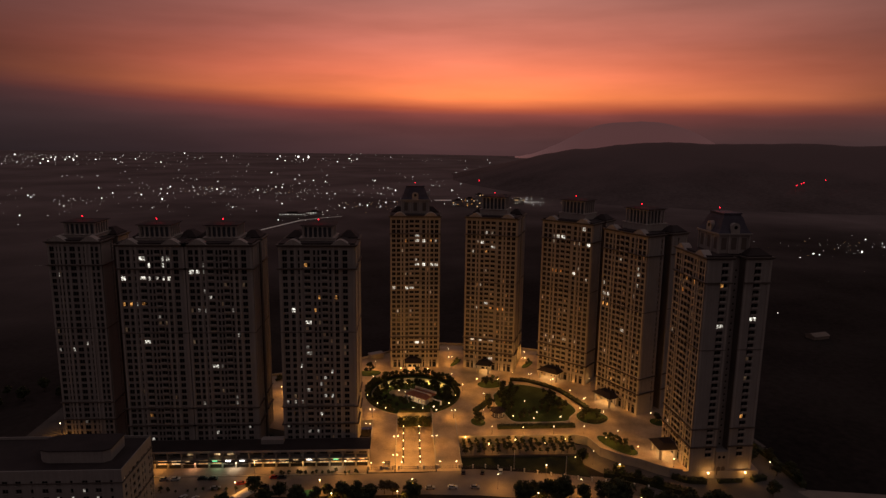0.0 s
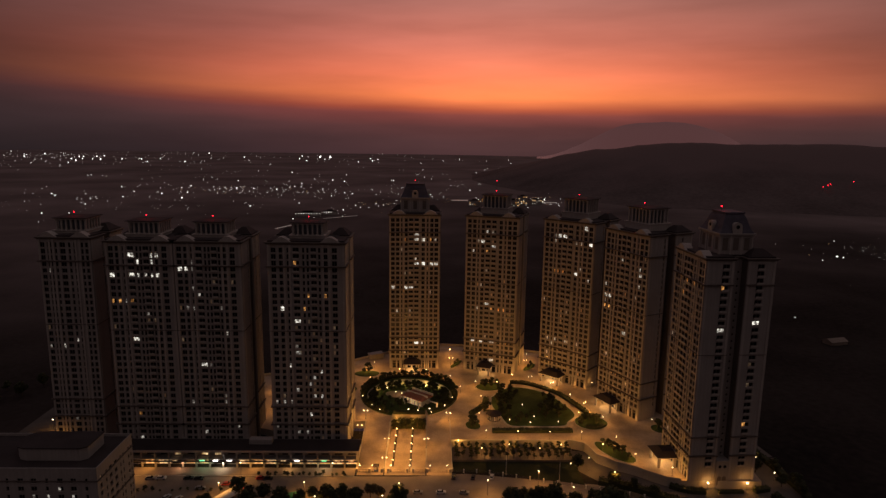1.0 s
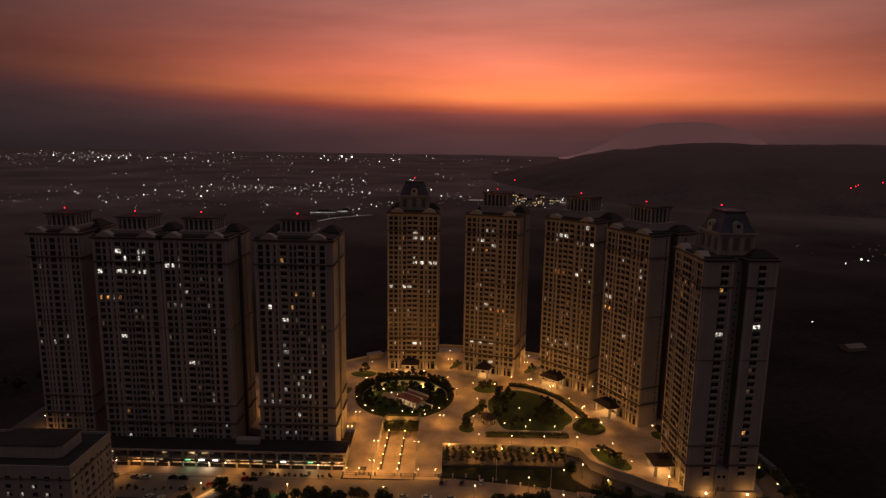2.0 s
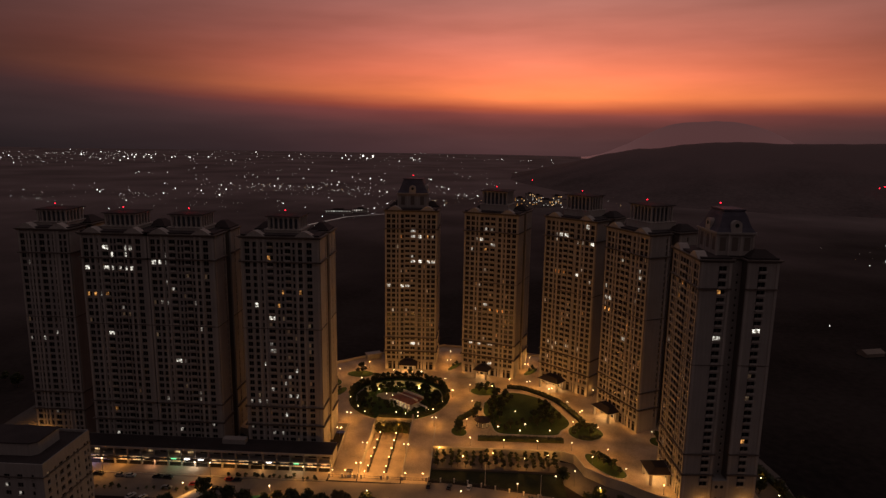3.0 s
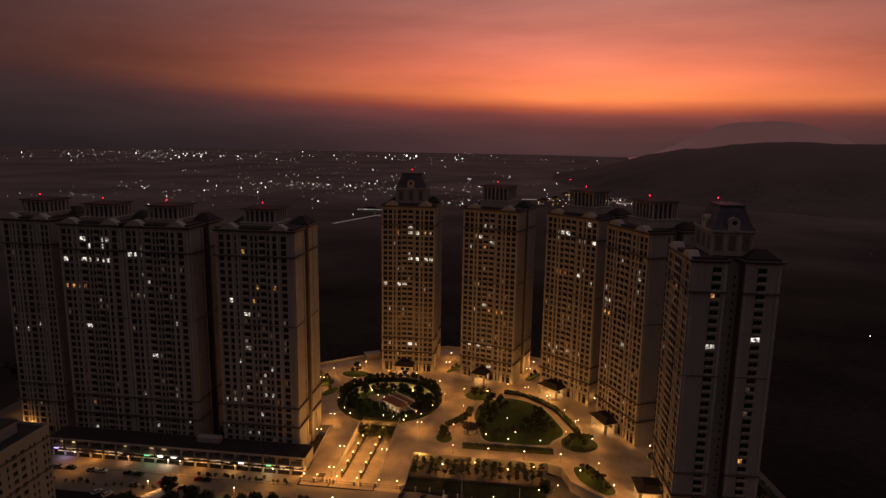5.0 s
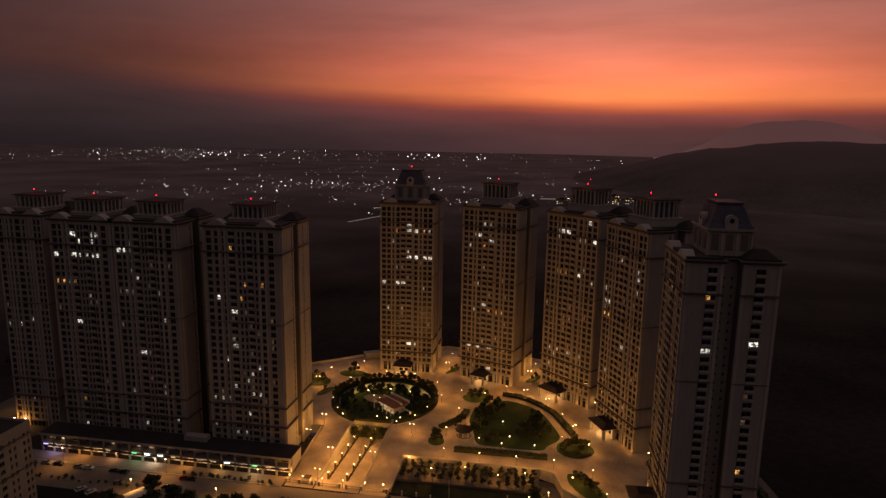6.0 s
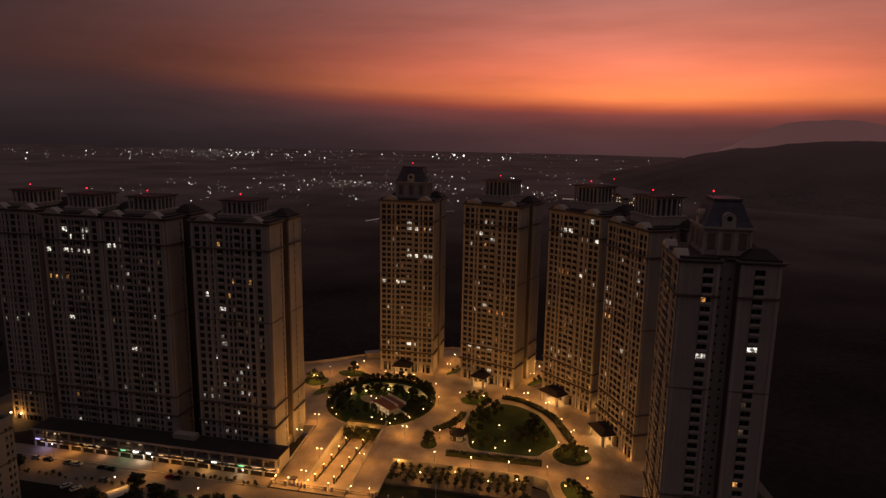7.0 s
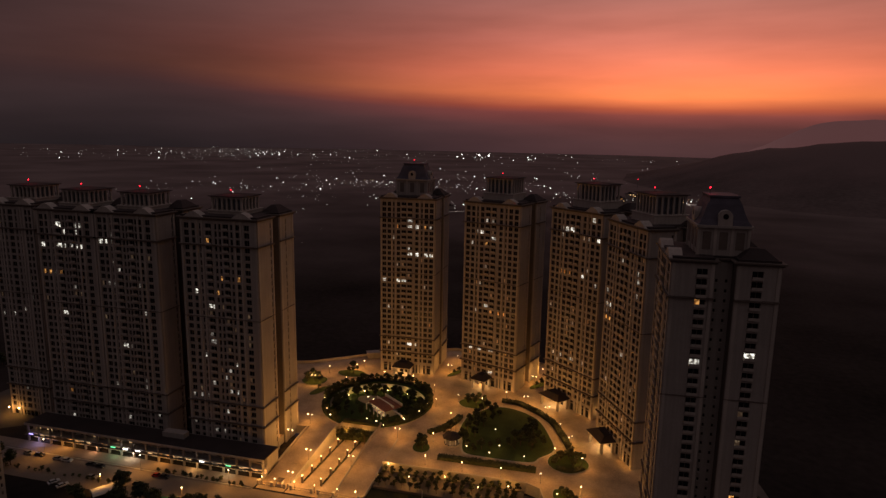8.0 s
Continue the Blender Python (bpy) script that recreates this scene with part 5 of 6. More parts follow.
for y0, y1 in ((-0.25, 0.25), (4.5, 5.0)):
    s = Shape()
    s.box(-7.3, 7.3, y0, y1, 3.85, 5.0)
    part("roof_wall", s, M_WHITE, club, "white wall standing up through the roof")
for k in range(5):
    s = Shape()
    s.box(-6.9 + 3.3 * k, -6.5 + 3.3 * k, -6.6, -6.2, 0, 2.9)
    s.box(-6.9 + 3.3 * k, -6.5 + 3.3 * k, -6.6, -4.95, 2.9, 3.15)
    part("veranda_post", s, M_WHITE, club)
for k in range(6):
    s = Shape()
    s.box(-5.6 + 2.0 * k, -4.4 + 2.0 * k, -4.26, -4.21, 0.4, 3.0)
    part("glass_door", s, G_SHOP, club)
s = Shape()
s.box(7.2, 14.0, -0.3, 0.3, 2.6, 3.0)
s.box(13.4, 14.0, -0.3, 0.3, 0, 2.6)
part("pergola_beam", s, M_WHITE, club, "white beam reaching out from the roof")
s = Shape()
s.prism(ellipse(0, 0, 8.6, 5.0, 28, -8), GARDEN, GARDEN + 0.3)
terrace = tagged(part("terrace", s, M_FORE), "pale oval terrace beside the pavilion", "terrace", kind="structure")
terrace.location = (-2.2, 344.0, 0)


for x, y, s in ((-45, 237.5, 0.9), (-33, 240.5, 0.7), (-27, 238.5, 0.9), (-21, 240, 0.7), (-15, 238, 0.9), (3, 236, 0.8), (46, 238, 0.9), (52, 239.5, 0.8), (58, 235.5, 1.0), (65, 238.5, 0.8), (72, 234.5, 0.9), (80, 234.5, 0.9), (88, 231.5, 0.8), (97, 231, 0.9), (106, 229, 0.8), (114, 228, 0.9),
                (-63, 243.2, 1.0), (-52, 239.5, 0.8), (-118, 246.5, 0.8), (-124, 245.5, 0.9), (79.5, 263.5, 1.0), (92, 250.5, 0.75), (99, 247, 0.6), (106, 242.5, 0.7), (168, 244, 0.8), (166, 262, 0.7), (163, 270, 0.6), (170, 252, 0.6), (158, 262, 0.7), (163, 250, 0.8), (160, 275, 0.6), (-57, 234, 0.9), (-72, 232, 0.8), (152, 234, 0.7)):
    plant(STREET_TREES, x, y, STREET, s)
for k in range(46):
    x = -52 + 4.0 * k + rng.uniform(-2, 2)
    if -12 < x < -3 or 8 < x < 42:
        continue
    plant(STREET_TREES, x, 236.5 - max(0, x - 30) * 0.13 + rng.uniform(-3.5, 2.5), STREET - rng.uniform(0.2, 1.2), rng.uniform(0.35, 1.45) * (0.72 if x < 0 else 1.0))
hedge("verge_shrubs", arc_path([(86, 252.5), (95, 249.5), (102, 246), (109, 241), (116, 236.5)], 3), 4.0, 2.6, "shaggy dark shrubs along the road verge", z=STREET, seed=21, density=4)
hedge("tower_shrubs", arc_path([(115.5, 249.6), (121, 246), (128.5, 245.0)], 3), 3.0, 2.1, "dark clipped shrubs at the foot of a tower", z=STREET, seed=22)
hedge("tower_shrubs", [(134, 245.2), (144.5, 245.6)], 2.0, 1.2, "dark clipped shrubs at the foot of a tower", z=STREET, seed=23)
hedge("tower_shrubs", [(149.5, 245.8), (156, 247.4)], 3.0, 2.0, "dark clipped shrubs at the foot of a tower", z=STREET, seed=24)
hedge("verge_shrubs", arc_path([(169, 240), (168.5, 255), (167, 272), (163, 300)], 3), 3.0, 2.4, "shaggy dark shrubs along the road verge", z=STREET, seed=25, density=4)
for x, y, s in ((-6, 239.5, 0.95), (-9.5, 241.5, 0.7)):
    plant([WARM_TREE], x, y, STREET, s)
for k in range(16):
    plant(GARDEN_TREES, -122 + 3.4 * k + rng.uniform(-1, 1), 245.2 + rng.uniform(-0.6, 0.6), STREET, rng.uniform(0.3, 0.5))
for k in range(17):
    plant(GARDEN_TREES, -58 + 2.3 * k + rng.uniform(-1, 1), 257.6 + rng.uniform(-0.4, 0.4), STREET, rng.uniform(0.35, 0.55))
for k in range(26):
    plant(STREET_TREES, -78 - 7 * k + rng.uniform(-3, 3), 345 + rng.uniform(-18, 22), STREET, rng.uniform(0.6, 1.0))


# ---- lamps ----
def lamp_kind(name, label, height, heads, watts, group, shielded=0):
    t = thing(name, label, "lamp", pose(0, 0, -500), group)
    s = Shape()
    s.tube(0, 0, 0, 0.5, 0.16, 0.12, 8)
    s.tube(0, 0, 0.5, height, 0.07, 0.05, 8)
    holder = part("post", s, M_POST, t)
    if heads == 2:
        a = Shape()
        a.limb((-0.95, 0, height - 0.1), (0.95, 0, height - 0.1), 0.04, 0.04)
        holder = part("arm", a, M_POST, t)
    for x in ((0,) if heads == 1 else (-0.95, 0.95)):
        g = Shape()
        g.ball(x, 0, height + 0.16, 0.19, 8, 5)
        part("globe", g, G_BULB, holder, "glowing globe")
    lamp_light("lamp_light", t, 0, 0, height + (-0.3 if shielded else 0.75), watts, SODIUM, 0.3, shielded)
    return t


SINGLE = lamp_kind("garden_lamp", "short post lamp with one glowing globe", 3.8, 1, LAMP_WATTS, "plaza lamps")
DOUBLE = lamp_kind("street_lamp", "post lamp with two glowing globes", 4.3, 2, LAMP_WATTS * 1.7, "plaza lamps")
BOLLARD = lamp_kind("drive_lamp", "short lamp on a dark pillar beside the drive", 2.9, 1, BOLLARD_WATTS, "drive lamps")
GROVE = lamp_kind("grove_lamp", "post lamp among the young trees", 3.6, 1, 1000.0, "grove lamps")
SMALL = lamp_kind("bed_lamp", "low lamp in the planting", 1.5, 1, 90.0, "bed lamps")
for x, y in ((-35, 364), (-20, 352), (-22, 371), (-20, 377), (-4, 365), (12, 364), (26, 355), (31, 339), (41.5, 326), (39, 305), (46, 317), (40, 347), (52, 346), (27, 400), (76, 393), (62, 357), (90, 329), (100.5, 301), (89.5, 306), (41, 286), (56, 285), (71, 285), (86, 285), (101, 280), (105, 264), (93, 273), (117.2, 252.5)):
    copy_thing(SINGLE, pose(x, y, PLAZA))
for x, y in ((27.5, 281), (38, 274.2), (51, 277.8), (64.5, 274.2), (75, 277.8)):
    copy_thing(GROVE, pose(x, y, STREET + 0.9))
for x, y in ((-70, 338), (-64, 318), (-76, 312), (-58, 352)):
    copy_thing(SINGLE, pose(x, y, PLAZA))
for x, y, r in ((-37, 349, 0), (-18, 306, 0), (-19.2, 290, 0), (23.5, 304, 0), (27, 383, 0), (73, 380, 10), (72, 353, 20), (83, 344, 30), (95, 317, 50), ):
    copy_thing(DOUBLE, pose(x, y, PLAZA, 0, 0, r))
for x, y, z in ((-5.5, 279, 1.7), (-5.5, 264, 0.3), (12.7, 279, 1.7)):
    copy_thing(DOUBLE, pose(x, y, z))
for k in range(6):
    for x in (-2.0, 5.8):
        y = 266.5 + 8.4 * k
        z = STREET + (SUNK + 0.2 - STREET) * (y - 263) / 49
        copy_thing(BOLLARD, pose(x, y, z))
        pp = Shape()
        pp.box(-0.32, 0.32, -0.32, 0.32, 0, 2.5)
        pp.box(-0.4, 0.4, -0.4, 0.4, 0, 0.3)
        pp.box(-0.4, 0.4, -0.4, 0.4, 2.5, 2.66)
        pl = thing("drive_pillar", "square dark pillar under a drive lamp", "pillar", pose(x, y, z), "drive pillars")
        part("shaft", pp, M_LEDGE, pl)
        if k < 5:
            z2 = STREET + (SUNK + 0.2 - STREET) * (y + 8.4 - 263) / 49
            hedge("drive_hedge", [(x, y + 1.2), (x, y + 7.8)], 0.7, 0.55, "low dark hedge between drive lamps", z=(z + z2) / 2 - 0.2, seed=60 + k, density=10)
for x in (-16, -10.6, -2.6, 5.6, 14.5, 21.8):
    copy_thing(BOLLARD, pose(x, 261.3, STREET + 0.03))
for x, y, z in ((63, 320, PLAZA + 0.26), (67, 306, PLAZA + 0.26), (64, 299.0, PLAZA + 0.26), (54, 302, PLAZA + 0.26), (78, 300, PLAZA + 0.26), (77, 266, STREET + 0.02)):
    copy_thing(SMALL, pose(x, y, z))
for x, y in ((-22, 330), (-16, 319), (-11.5, 313), (15, 310), (22, 318), (26, 328), (27.5, 337)):
    copy_thing(SMALL, pose(x, y, PLAZA + 0.4))
for x, y in ((-5, 343.5), (-1.5, 341.5), (3, 321), (8, 320), (14, 322), (19, 326)):
    copy_thing(SMALL, pose(x, y, GARDEN + (0.3 if y > 340 else 0)))
STREETL = lamp_kind("road_lamp", "tall street lamp over the dusty road", 6.5, 1, 1700.0, "road lamps", 156)
# The last two lamps of the row are added to brighten the dark street.
for x, y in ((-112, 256.8), (-66, 256.8), (-27, 256.6), (-70, 241), (-36, 241.5), (2, 241), (38, 243.5), (72, 238.5), (-168, 297), (92, 250), (-30, 231.5), (-4, 232), (52, 229), (92, 224), (84, 262), (60, 250.5)):
    copy_thing(STREETL, pose(x, y, STREET))
VERGE = lamp_kind("verge_lamp", "dim post lamp on the dark road verge", 3.6, 1, 150.0, "verge lamps")
for x, y in ((161, 268), (162.5, 255), (130, 229)):
    copy_thing(VERGE, pose(x, y, STREET))
for x, y in ((124.5, 299), (106, 346)):
    copy_thing(VERGE, pose(x, y, PLAZA))
for k, (x, y) in enumerate(((-159.5, 283.6), (-154, 283.6), (130.5, 248.0), (147.0, 248.0))):
    w = thing("wall_lamp", "warm lamp at the foot of a tower wall", "lamp", pose(x, y, STREET), "wall lamps")
    s = Shape()
    s.tube(0, -0.4, 0.0, 3.0, 0.07, n=6)
    part("post", s, M_POST, w)
    s = Shape()
    s.box(-0.22, 0.22, -0.62, -0.18, 3.0, 3.4)
    part("lantern", s, G_BULB, w)
    lamp_light("wall_light", w, 0, -1.3, 3.2, 420 if x > 0 else 650, SODIUM, 0.3)
for ob in (SINGLE, DOUBLE, BOLLARD, SMALL, GROVE, STREETL, VERGE, *prototypes):
    for o in (*ob.children_recursive, ob):
        bpy.data.objects.remove(o)

for x, y in ((47.5, 257.2), (69.5, 251.5)):
    w = thing("flag_mast", "tall thin bare mast behind the street fence", "mast", pose(x, y + 2.2, STREET + 0.03), "masts")
    s = Shape()
    s.tube(0, 0, 0, 9.0, 0.12, 0.06, 8)
    part("pole", s, M_WHITE, w)
    s = Shape()
    s.box(-0.4, 0.4, -0.4, 0.4, 0, 0.3)
    part("footing", s, M_KERB, w)
w = thing("utility_hut", "small pale utility hut at the plaza's back edge", "hut", pose(-20.5, 394.5, PLAZA, 0, 0, 28))
s = Shape()
s.box(-4.5, 4.5, -2.2, 2.2, 0, 3.0)
part("walls", s, M_WALL, w)
s = Shape()
s.box(-4.8, 4.8, -2.5, 2.5, 3.0, 3.3)
part("roof", s, M_TRIM, w)

# gazebo
gz = thing("gazebo", "small gazebo with a dark conical roof and warm light", "gazebo", pose(46.7, 306.5, PLAZA))
s = Shape()
s.prism(ellipse(0, 0, 3.4, 3.4, 8), 0, 0.3)
part("floor", s, M_LEDGE, gz)
for k in range(8):
    c = Shape()
    a = 2 * math.pi * k / 8
    c.tube(3.0 * math.cos(a), 3.0 * math.sin(a), 0.3, 2.9, 0.11, n=6)
    part("column", c, M_WHITE, gz)
s = Shape()
s.loft([[(r * math.cos(2 * math.pi * k / 8), r * math.sin(2 * math.pi * k / 8), z) for k in range(8)] for r, z in ((4.1, 2.9), (4.1, 3.1), (2.9, 3.9), (1.5, 4.5), (0.25, 5.0))])
part("roof", s, M_ROOF, gz)
s = Shape()
s.ball(0.6, -1.2, 2.3, 0.3)
part("lantern", s, G_BULB, gz)
lamp_light("gazebo_light", gz, 0.6, -1.6, 1.8, 110, WARM, 0.3)

# ---- gate and fence along the street ----
gate = thing("front_gate", "low metal gates between stone piers at the drive", "gate", pose(0, 260.8, STREET))
for x in (-17.3, -11.8, -6.5, -3.8, 4.6, 7.2, 13.3, 23.2):
    s = Shape()
    s.box(x - 0.4, x + 0.4, -0.4, 0.4, 0, 1.7)
    s.box(x - 0.5, x + 0.5, -0.5, 0.5, 1.7, 1.9)
    part("pier", s, M_KERB, gate)
for x0, x1 in ((-16.9, -12.2), (-11.4, -6.9), (-3.4, 4.2), (7.6, 12.9), (13.7, 22.8)):
    s = Shape()
    s.box(x0, x1, -0.04, 0.04, 0.2, 0.3)
    s.box(x0, x1, -0.04, 0.04, 1.2, 1.3)
    for k in range(int((x1 - x0) / 0.5) + 1):
        s.box(x0 + 0.5 * k, x0 + 0.5 * k + 0.05, -0.025, 0.025, 0.3, 1.2)
    part("gate_leaf", s, M_RAIL, gate)
booth = thing("guard_booth", "small lit guard booth beside the gate", "booth", pose(-9.0, 262.4, STREET))
s = Shape()
s.box(-1, 1, -1, 1, 0, 2.3)
part("cabin", s, M_WHITE, booth)
s = Shape()
s.box(-1.3, 1.3, -1.3, 1.3, 2.3, 2.5)
part("roof", s, M_ROOF, booth)
s = Shape()
s.box(-0.7, 0.7, -1.04, -1.0, 1.0, 2.0)
part("window", s, G_AMBER, booth)

fence = thing("street_fence", "low fence with pale posts along the front lawn", "fence", pose(0, 0, STREET))
fp = [(23.6 + 5.6 * k, 260.8 - max(0, 5.6 * k - 14) * 0.30) for k in range(15)]
s = Shape()
s.box(-0.22, 0.22, -0.22, 0.22, 0, 1.5)
s.box(-0.3, 0.3, -0.3, 0.3, 1.5, 1.65)
pm = s.mesh("post", M_WHITE)
for (x, y) in fp:
    part("post", pm, None, fence).location = (x, y, 0)
for (x0, y0), (x1, y1) in zip(fp, fp[1:]):
    s = Shape()
    for z in (0.4, 0.8, 1.2):
        s.limb((x0 + 0.2, y0, z), (x1 - 0.2, y1, z), 0.04, 0.04, 4)
    part("rail", s, M_RAIL, fence)


# ---- vehicles ----
PAINTS = {c: material("car_paint_" + c, rgb, 0.35, 0.2, spread=0.08, bump=0.0, spec=0.5) for c, rgb in (("white", (0.65, 0.64, 0.62)), ("dark", (0.03, 0.03, 0.035)), ("red", (0.35, 0.02, 0.02)), ("silver", (0.32, 0.32, 0.33)))}


def car_kind(colour, tails):
    t = thing("car", colour + " parked car on the street", "car", pose(0, 0, -500), "parked cars")
    b = Shape()

    def ring(x0, x1, y, z):
        return [(x0, -y, z), (x1, -y, z), (x1, y, z), (x0, y, z)]

    b.loft([ring(-2.0, 2.0, 0.78, 0.3), ring(-2.1, 2.1, 0.86, 0.55), ring(-2.05, 2.0, 0.84, 0.85), ring(-1.9, 1.7, 0.78, 0.98)])
    part("body", b, PAINTS[colour], t)
    g = Shape()
    g.loft([ring(-1.6, 0.95, 0.76, 0.98), ring(-1.2, 0.35, 0.62, 1.42)])
    part("windows", g, M_GLASS, t)
    r = Shape()
    r.loft([ring(-1.22, 0.38, 0.63, 1.42), ring(-1.1, 0.25, 0.56, 1.48)])
    part("roof", r, PAINTS[colour], t)
    for x in (-1.3, 1.3):
        for y in (-0.82, 0.82):
            w = Shape()
            n = 10
            w.loft([[(x + 0.32 * math.cos(2 * math.pi * k / n), yy, 0.32 + 0.32 * math.sin(2 * math.pi * k / n)) for k in range(n)] for yy in (y + 0.1, y - 0.1)])
            wheel = part("wheel", w, M_TYRE, t)
            rim = Shape()
            out = y + (0.105 if y > 0 else -0.105)
            pts = [(x + 0.18 * math.cos(2 * math.pi * k / 8), out, 0.32 + 0.18 * math.sin(2 * math.pi * k / 8)) for k in range(8)]
            rim.face(pts if y < 0 else pts[::-1])
            part("rim", rim, PAINTS["silver"], wheel)
    for y in (-0.62, 0.62):
        s = Shape()
        s.box(-2.1, -2.04, y - 0.18, y + 0.18, 0.65, 0.82)
        part("tail_light", s, G_TAIL if tails else PAINTS["red"], t)
        s = Shape()
        s.box(2.02, 2.1, y - 0.16, y + 0.16, 0.6, 0.76)
        part("headlight", s, M_WHITE, t)
    return t


CARS = {(c, k): car_kind(c, k) for c, k in (("white", False), ("dark", False), ("red", True), ("silver", False), ("dark", True))}
for key, x, y, a in ((("white", False), -99, 254.8, 5), (("dark", False), -83, 254.6, -3), (("dark", False), -87.5, 254.9, 4), (("red", True), -70, 250.5, 8), (("red", True), -57, 254.9, 0), (("dark", False), -113, 255.3, 2), (("silver", False), -118.5, 255.2, 0),
                     (("white", False), -91, 240.5, 62), (("white", False), -86, 239.5, 62), (("silver", False), -80, 247.2, 5), (("dark", True), -60, 248.0, 6), (("dark", False), 0, 245.0, 0), (("silver", False), 9.5, 244.6, 2), (("white", False), 19, 244.6, 0), (("silver", False), 28.5, 244.4, -4),
                     (("white", False), 41, 256.5, 80), (("dark", False), 24.6, 256.6, 85), (("dark", False), -54, 254.9, 3), (("dark", False), 33, 256.2, 80), (("silver", False), 89, 244.5, -12), (("dark", False), 93, 243.8, -12), (("silver", False), -103.5, 254.9, 2), (("dark", False), -46, 240, 30)):
    copy_thing(CARS[key], pose(x, y, STREET + 0.015, 0, 0, a))
for ob in CARS.values():
    for o in (*ob.children_recursive, ob):
        bpy.data.objects.remove(o)

tent = thing("market_awning", "pale arched awning in the dark lot", "awning", pose(-67, 239.5, STREET, 0, 0, 55))
s = Shape()
s.loft([[(x, 2.4 * math.cos(radians(a)), 1.6 + 1.6 * math.sin(radians(a))) for a in range(0, 181, 20)] for x in (-4.5, 4.5)], cap=True)
part("canopy", s, M_WHITE, tent)
for x in (-4.3, 4.3):
    for y in (-2.3, 2.3):
        p = Shape()
        p.tube(x, y, 0, 1.6, 0.06, n=6)
        part("pole", p, M_POST, tent)
kiosk = thing("kiosk_roof", "small kiosk with a green sheet roof", "kiosk", pose(-40, 238.5, STREET, 0, 0, 10))
s = Shape()
s.box(-3.6, 3.6, -1.6, 1.6, 0, 2.4)
part("cabin", s, M_WALL, kiosk)
s = Shape()
s.loft([[(-4, -2, 2.4), (4, -2, 2.4), (4, 2, 2.4), (-4, 2, 2.4)], [(-4, -2, 2.5), (4, -2, 2.5), (4, 2, 3.0), (-4, 2, 3.0)]])
part("roof", s, material("green_sheet", (0.06, 0.22, 0.12), 0.5), kiosk)
shed = thing("pale_shed", "faint pale shed in the dark fields", "shed", pose(306, 440, STREET - 1, 0, 0, 15))
s = Shape()
s.box(-7, 7, -4, 4, 0, 3.4)
part("walls", s, M_FORE, shed)
s = Shape()
s.loft([[(-7.5, -4.5, 3.4), (7.5, -4.5, 3.4), (7.5, 4.5, 3.4), (-7.5, 4.5, 3.4)], [(-7.5, -0.2, 5.2), (7.5, -0.2, 5.2), (7.5, 0.2, 5.2), (-7.5, 0.2, 5.2)]])
part("roof", s, M_FORE, shed)


# ---- the town beyond ----
def spark(sh, x, y, z, r, mat):
    a, b = (x - r, y, z), (x + r, y, z)
    c, d = (x, y - r, z), (x, y + r, z)
    e, f = (x, y, z + r), (x, y, z - r)
    for p, q in ((a, c), (c, b), (b, d), (d, a)):
        sh.face((p, q, e), mat)
        sh.face((q, p, f), mat)


def far_lamp(x, y, size, mat, label, z=STREET - 6, tall=5.5):
    t = thing("distant_lamp", label, "lamp", pose(x, y, z), "distant lamps")
    s = Shape()
    s.tube(0, 0, -4.0, tall, 0.25, n=5)
    part("mast", s, M_POST, t)
    s = Shape()
    spark(s, 0, 0, tall + 0.5, size, 0)
    part("floodlight", s, mat, t)


for x, y, k in ((-665, 3930, 1.9), (-593, 3859, 1.9), (-1679, 3085, 1.2), (-1742, 3261, 1.0), (-1632, 3221, 1.2), (-1564, 3303, 1.0), (-1476, 3324, 1.0), (-1414, 3410, 0.9), (-1161, 3079, 1.0), (-1067, 3733, 0.9), (-720, 3579, 1.1), (-535, 1412, 1.3), (-618, 1507, 1.0), (-791, 1674, 0.8), (-668, 1124, 1.0), (-622, 1126, 0.7),
                (-33, 1670, 1.2), (-55, 1736, 0.8), (-111, 2018, 0.7), (116, 1682, 1.0), (154, 1406, 1.2), (525, 782, 1.6), (528, 774, 1.0), (599, 794, 1.5), (490, 755, 0.9), (315, 507, 1.0)):
    far_lamp(x, y, 0.00078 * k * math.hypot(x, y), G_CITY, "bright white floodlight far off in the valley")
for x, y, z, tall in ((908, 1425, 36, 6), (893, 1418, 33, 6), (921, 1437, 38, 6), (975, 1440, 44, 6), (167, 1491, 24, 15)):
    far_lamp(x, y, 0.0007 * math.hypot(x, y), G_RED, "red warning lamp on a mast across the valley", z, tall)

town = Shape()
trng = random.Random(5)


def scatter(n, x0, y0, x1, y1, wide, mats, size=0.00056):
    """Lights in loose clumps along a line across the valley: many faint, few strong."""
    left = int(n * 1.4)
    while left > 0:
        s = trng.random()
        cx, cy = x0 + (x1 - x0) * s + trng.gauss(0, wide), y0 + (y1 - y0) * s + trng.gauss(0, wide * 1.4)
        clump = min(left, int(1 + 4 * trng.random() ** 2))
        left -= clump
        for _ in range(clump):
            x, y = cx + trng.gauss(0, 0.012 * cy), cy + trng.gauss(0, 0.03 * cy)
            big = trng.random()
            k = 0.36 + 0.36 * big + (0.6 if big > 0.95 else 0.0)
            mat = 0 if big > 0.86 else trng.choice(mats)
            spark(town, x, y, STREET - 1 + trng.uniform(0, 5), math.hypot(x, y) * size * 0.95 * k, mat)


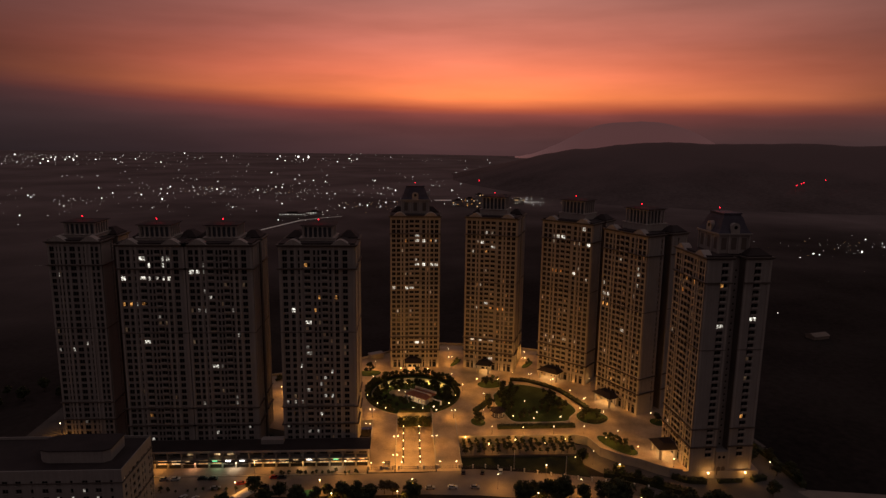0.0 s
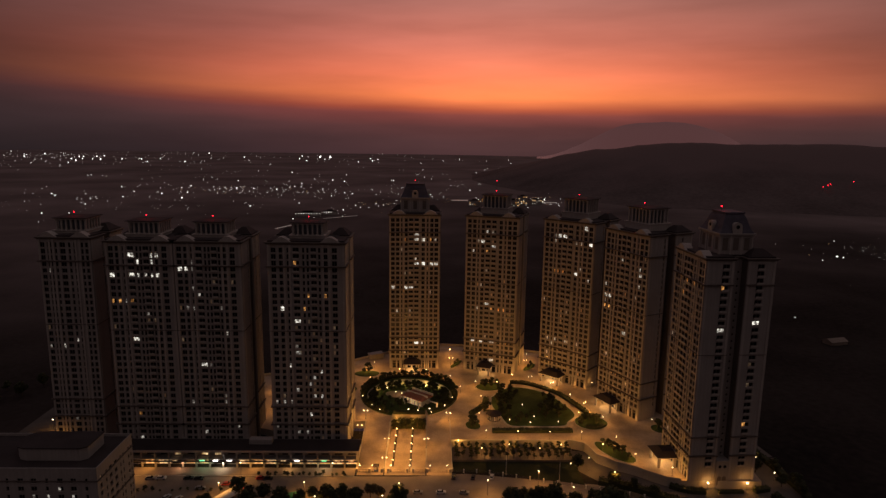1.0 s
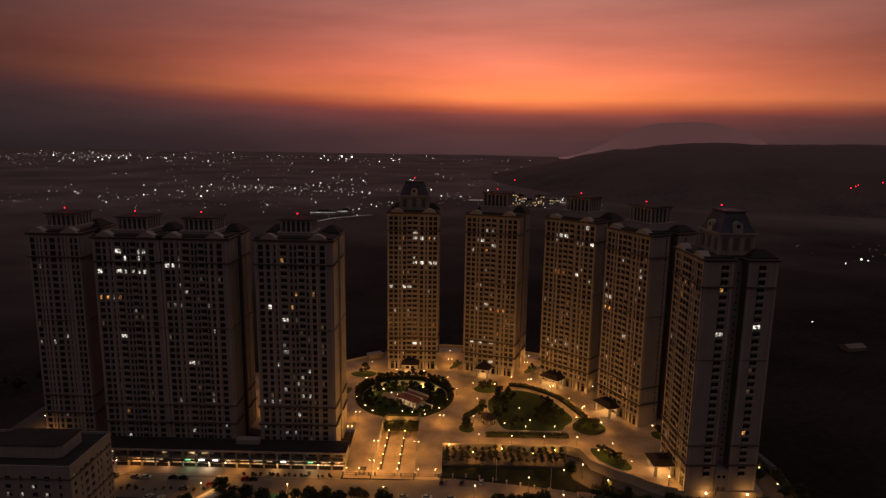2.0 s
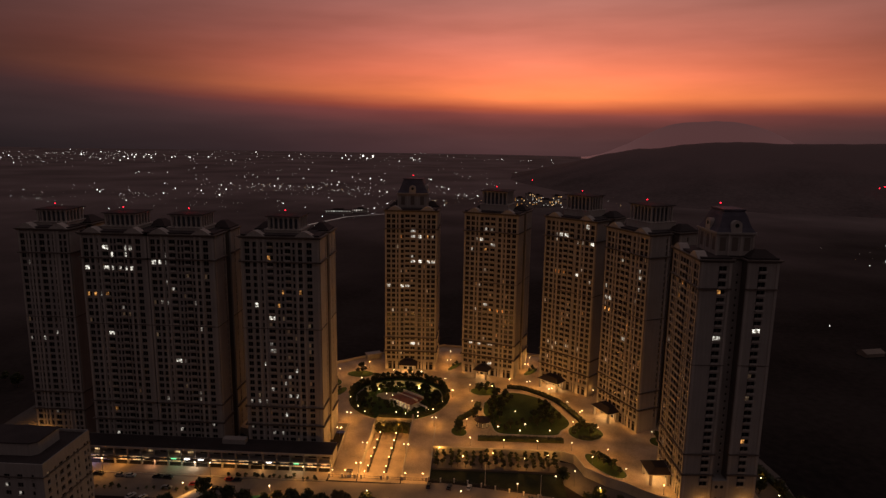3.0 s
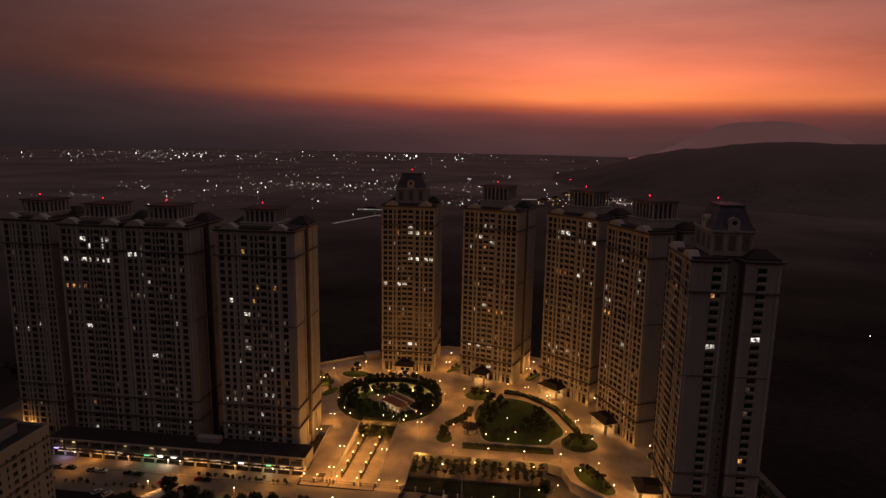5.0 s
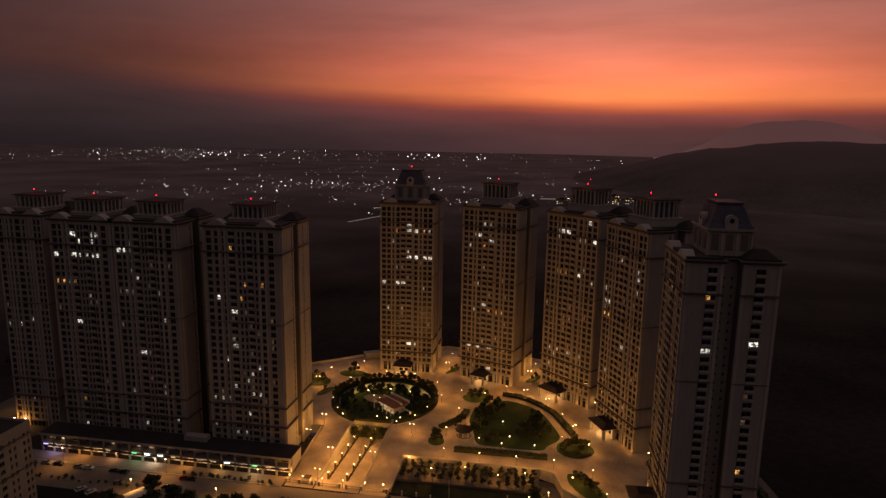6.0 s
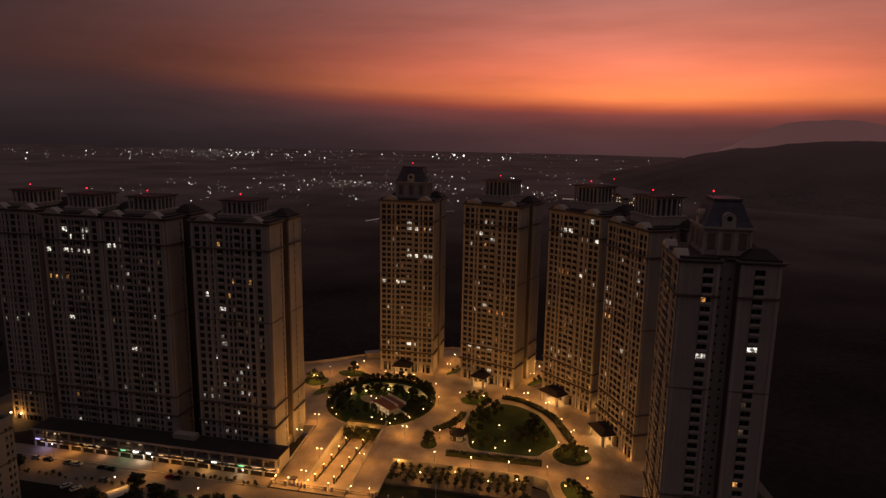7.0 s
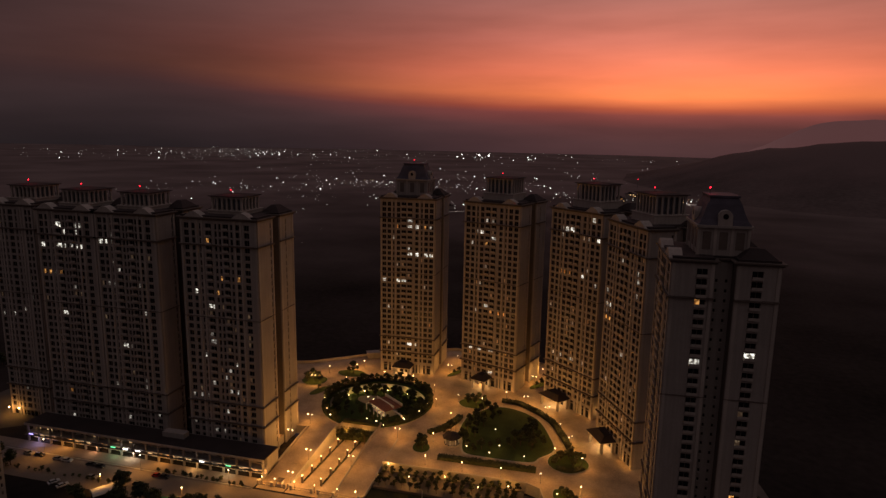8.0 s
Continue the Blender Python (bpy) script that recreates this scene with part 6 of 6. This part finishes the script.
scatter(150, -2700, 3500, -1050, 3450, 280, (0, 1, 1, 1))
scatter(40, -2600, 3100, -1500, 3900, 200, (0, 1, 1))
scatter(50, -1100, 3700, 300, 3900, 250, (1, 1, 0))
scatter(46, -700, 1640, -260, 1600, 30, (0, 0, 1, 2))
scatter(40, -260, 1600, 60, 1500, 40, (0, 1, 1))
scatter(40, -150, 1270, -30, 1340, 18, (2, 2, 0, 1))
scatter(34, 40, 1420, 300, 1400, 22, (0, 1, 2))
scatter(30, 190, 1390, 290, 1420, 14, (0, 0, 2), 0.0007)
scatter(30, -560, 1640, -300, 1600, 12, (0, 0, 2), 0.0007)
scatter(70, -800, 1250, 100, 1750, 120, (0, 1, 1))
scatter(90, -900, 2000, 500, 2300, 200, (1, 1, 0))
scatter(60, -1000, 1500, -400, 1350, 90, (0, 1, 1))
scatter(26, -900, 1180, -200, 1150, 60, (1, 1, 0))
scatter(16, -226, 981, -130, 1190, 5, (0, 1))
scatter(40, 480, 755, 700, 860, 25, (0, 1, 1, 2))
scatter(16, 420, 600, 800, 1000, 60, (1, 1))
scatter(16, -380, 680, -250, 900, 60, (1,))
scatter(90, -2400, 2600, -300, 2700, 260, (1, 1, 1, 0))
scatter(12, 150, 2700, 700, 2900, 100, (1, 0))
tw = part("town_lights", town, [G_CITY, G_CITYDIM, G_CITYWARM])
tagged(tw, "scattered white and amber lights of a distant town", "town lights", kind="stuff")

# Lamplight on this road and these yards is painted as emission of the ground.
lit = Shape()
for (x0, y0), (x1, y1), w in (((-226, 981), (-182, 1098), 2.2), ((-182, 1098), (-120, 1150), 1.6), ((-236, 1187), (-178, 1193), 5.0), ((-205, 966), (-185, 975), 4.0), ((60, 1440), (110, 1445), 9.0), ((230, 1410), (290, 1415), 7.0)):
    d = Vector((x1 - x0, y1 - y0, 0)).normalized()
    nx, ny = -d.y * w, d.x * w
    zz = STREET - 2.0
    lit.face(((x0 - nx, y0 - ny, zz), (x1 - nx, y1 - ny, zz), (x1 + nx, y1 + ny, zz), (x0 + nx, y0 + ny, zz)))
structure("lit_yards", lit, G_ROAD, "pale floodlit road and yards in the valley", "road")


def far_building(x, y, turn, wide, deep, storeys, label, rate, seed):
    """A plain block far off in the valley, some of its windows lit."""
    rnd = random.Random(seed)
    t = thing("distant_building", label, "building", pose(x, y, STREET - 8, 0, 0, turn), "distant buildings")
    high = 8 + 3.2 * storeys
    s = Shape()
    s.box(-wide / 2, wide / 2, -deep / 2, deep / 2, 0, high)
    part("wall", s, M_WALL, t)
    s = Shape()
    s.box(-wide / 2 - 0.4, wide / 2 + 0.4, -deep / 2 - 0.4, deep / 2 + 0.4, high, high + 0.6)
    s.box(-wide * 0.2, wide * 0.2, -deep * 0.2, deep * 0.2, high + 0.6, high + 3.0)
    part("roof", s, M_ROOF, t)
    n = max(2, int(wide / 4.2))
    for k in range(storeys):
        for i in range(n):
            if rnd.random() > rate:
                continue
            w = Shape()
            cx = -wide / 2 + wide * (i + 0.5) / n
            w.box(cx - 1.0, cx + 1.0, -deep / 2 - 0.06, -deep / 2 - 0.01, 8.9 + 3.2 * k, 10.6 + 3.2 * k)
            part("window", w, G_WHITE if storeys == 1 else rnd.choice((G_AMBER, G_CITYWARM, G_WHITE)), t)


for k, (x, y, turn, wide, deep, storeys) in enumerate(((128, 1310, -8, 22, 14, 5), (146, 1296, 5, 16, 14, 8), (163, 1304, -4, 18, 14, 7), (182, 1318, 6, 26, 14, 4), (205, 1335, 2, 20, 14, 6), (104, 1330, 4, 24, 14, 3), (236, 1362, -6, 30, 14, 3))):
    far_building(x, y, turn, wide, deep, storeys, "small pale block with many warm lit windows far off", 0.42, 300 + k)
for k, (x, y, turn, wide, deep, storeys) in enumerate(((-208, 1150, 4, 46, 16, 1), (-172, 1172, 8, 26, 14, 1))):
    far_building(x, y, turn, wide, deep, storeys, "low pale hall with lit windows beside a distant road", 0.8, 320 + k)
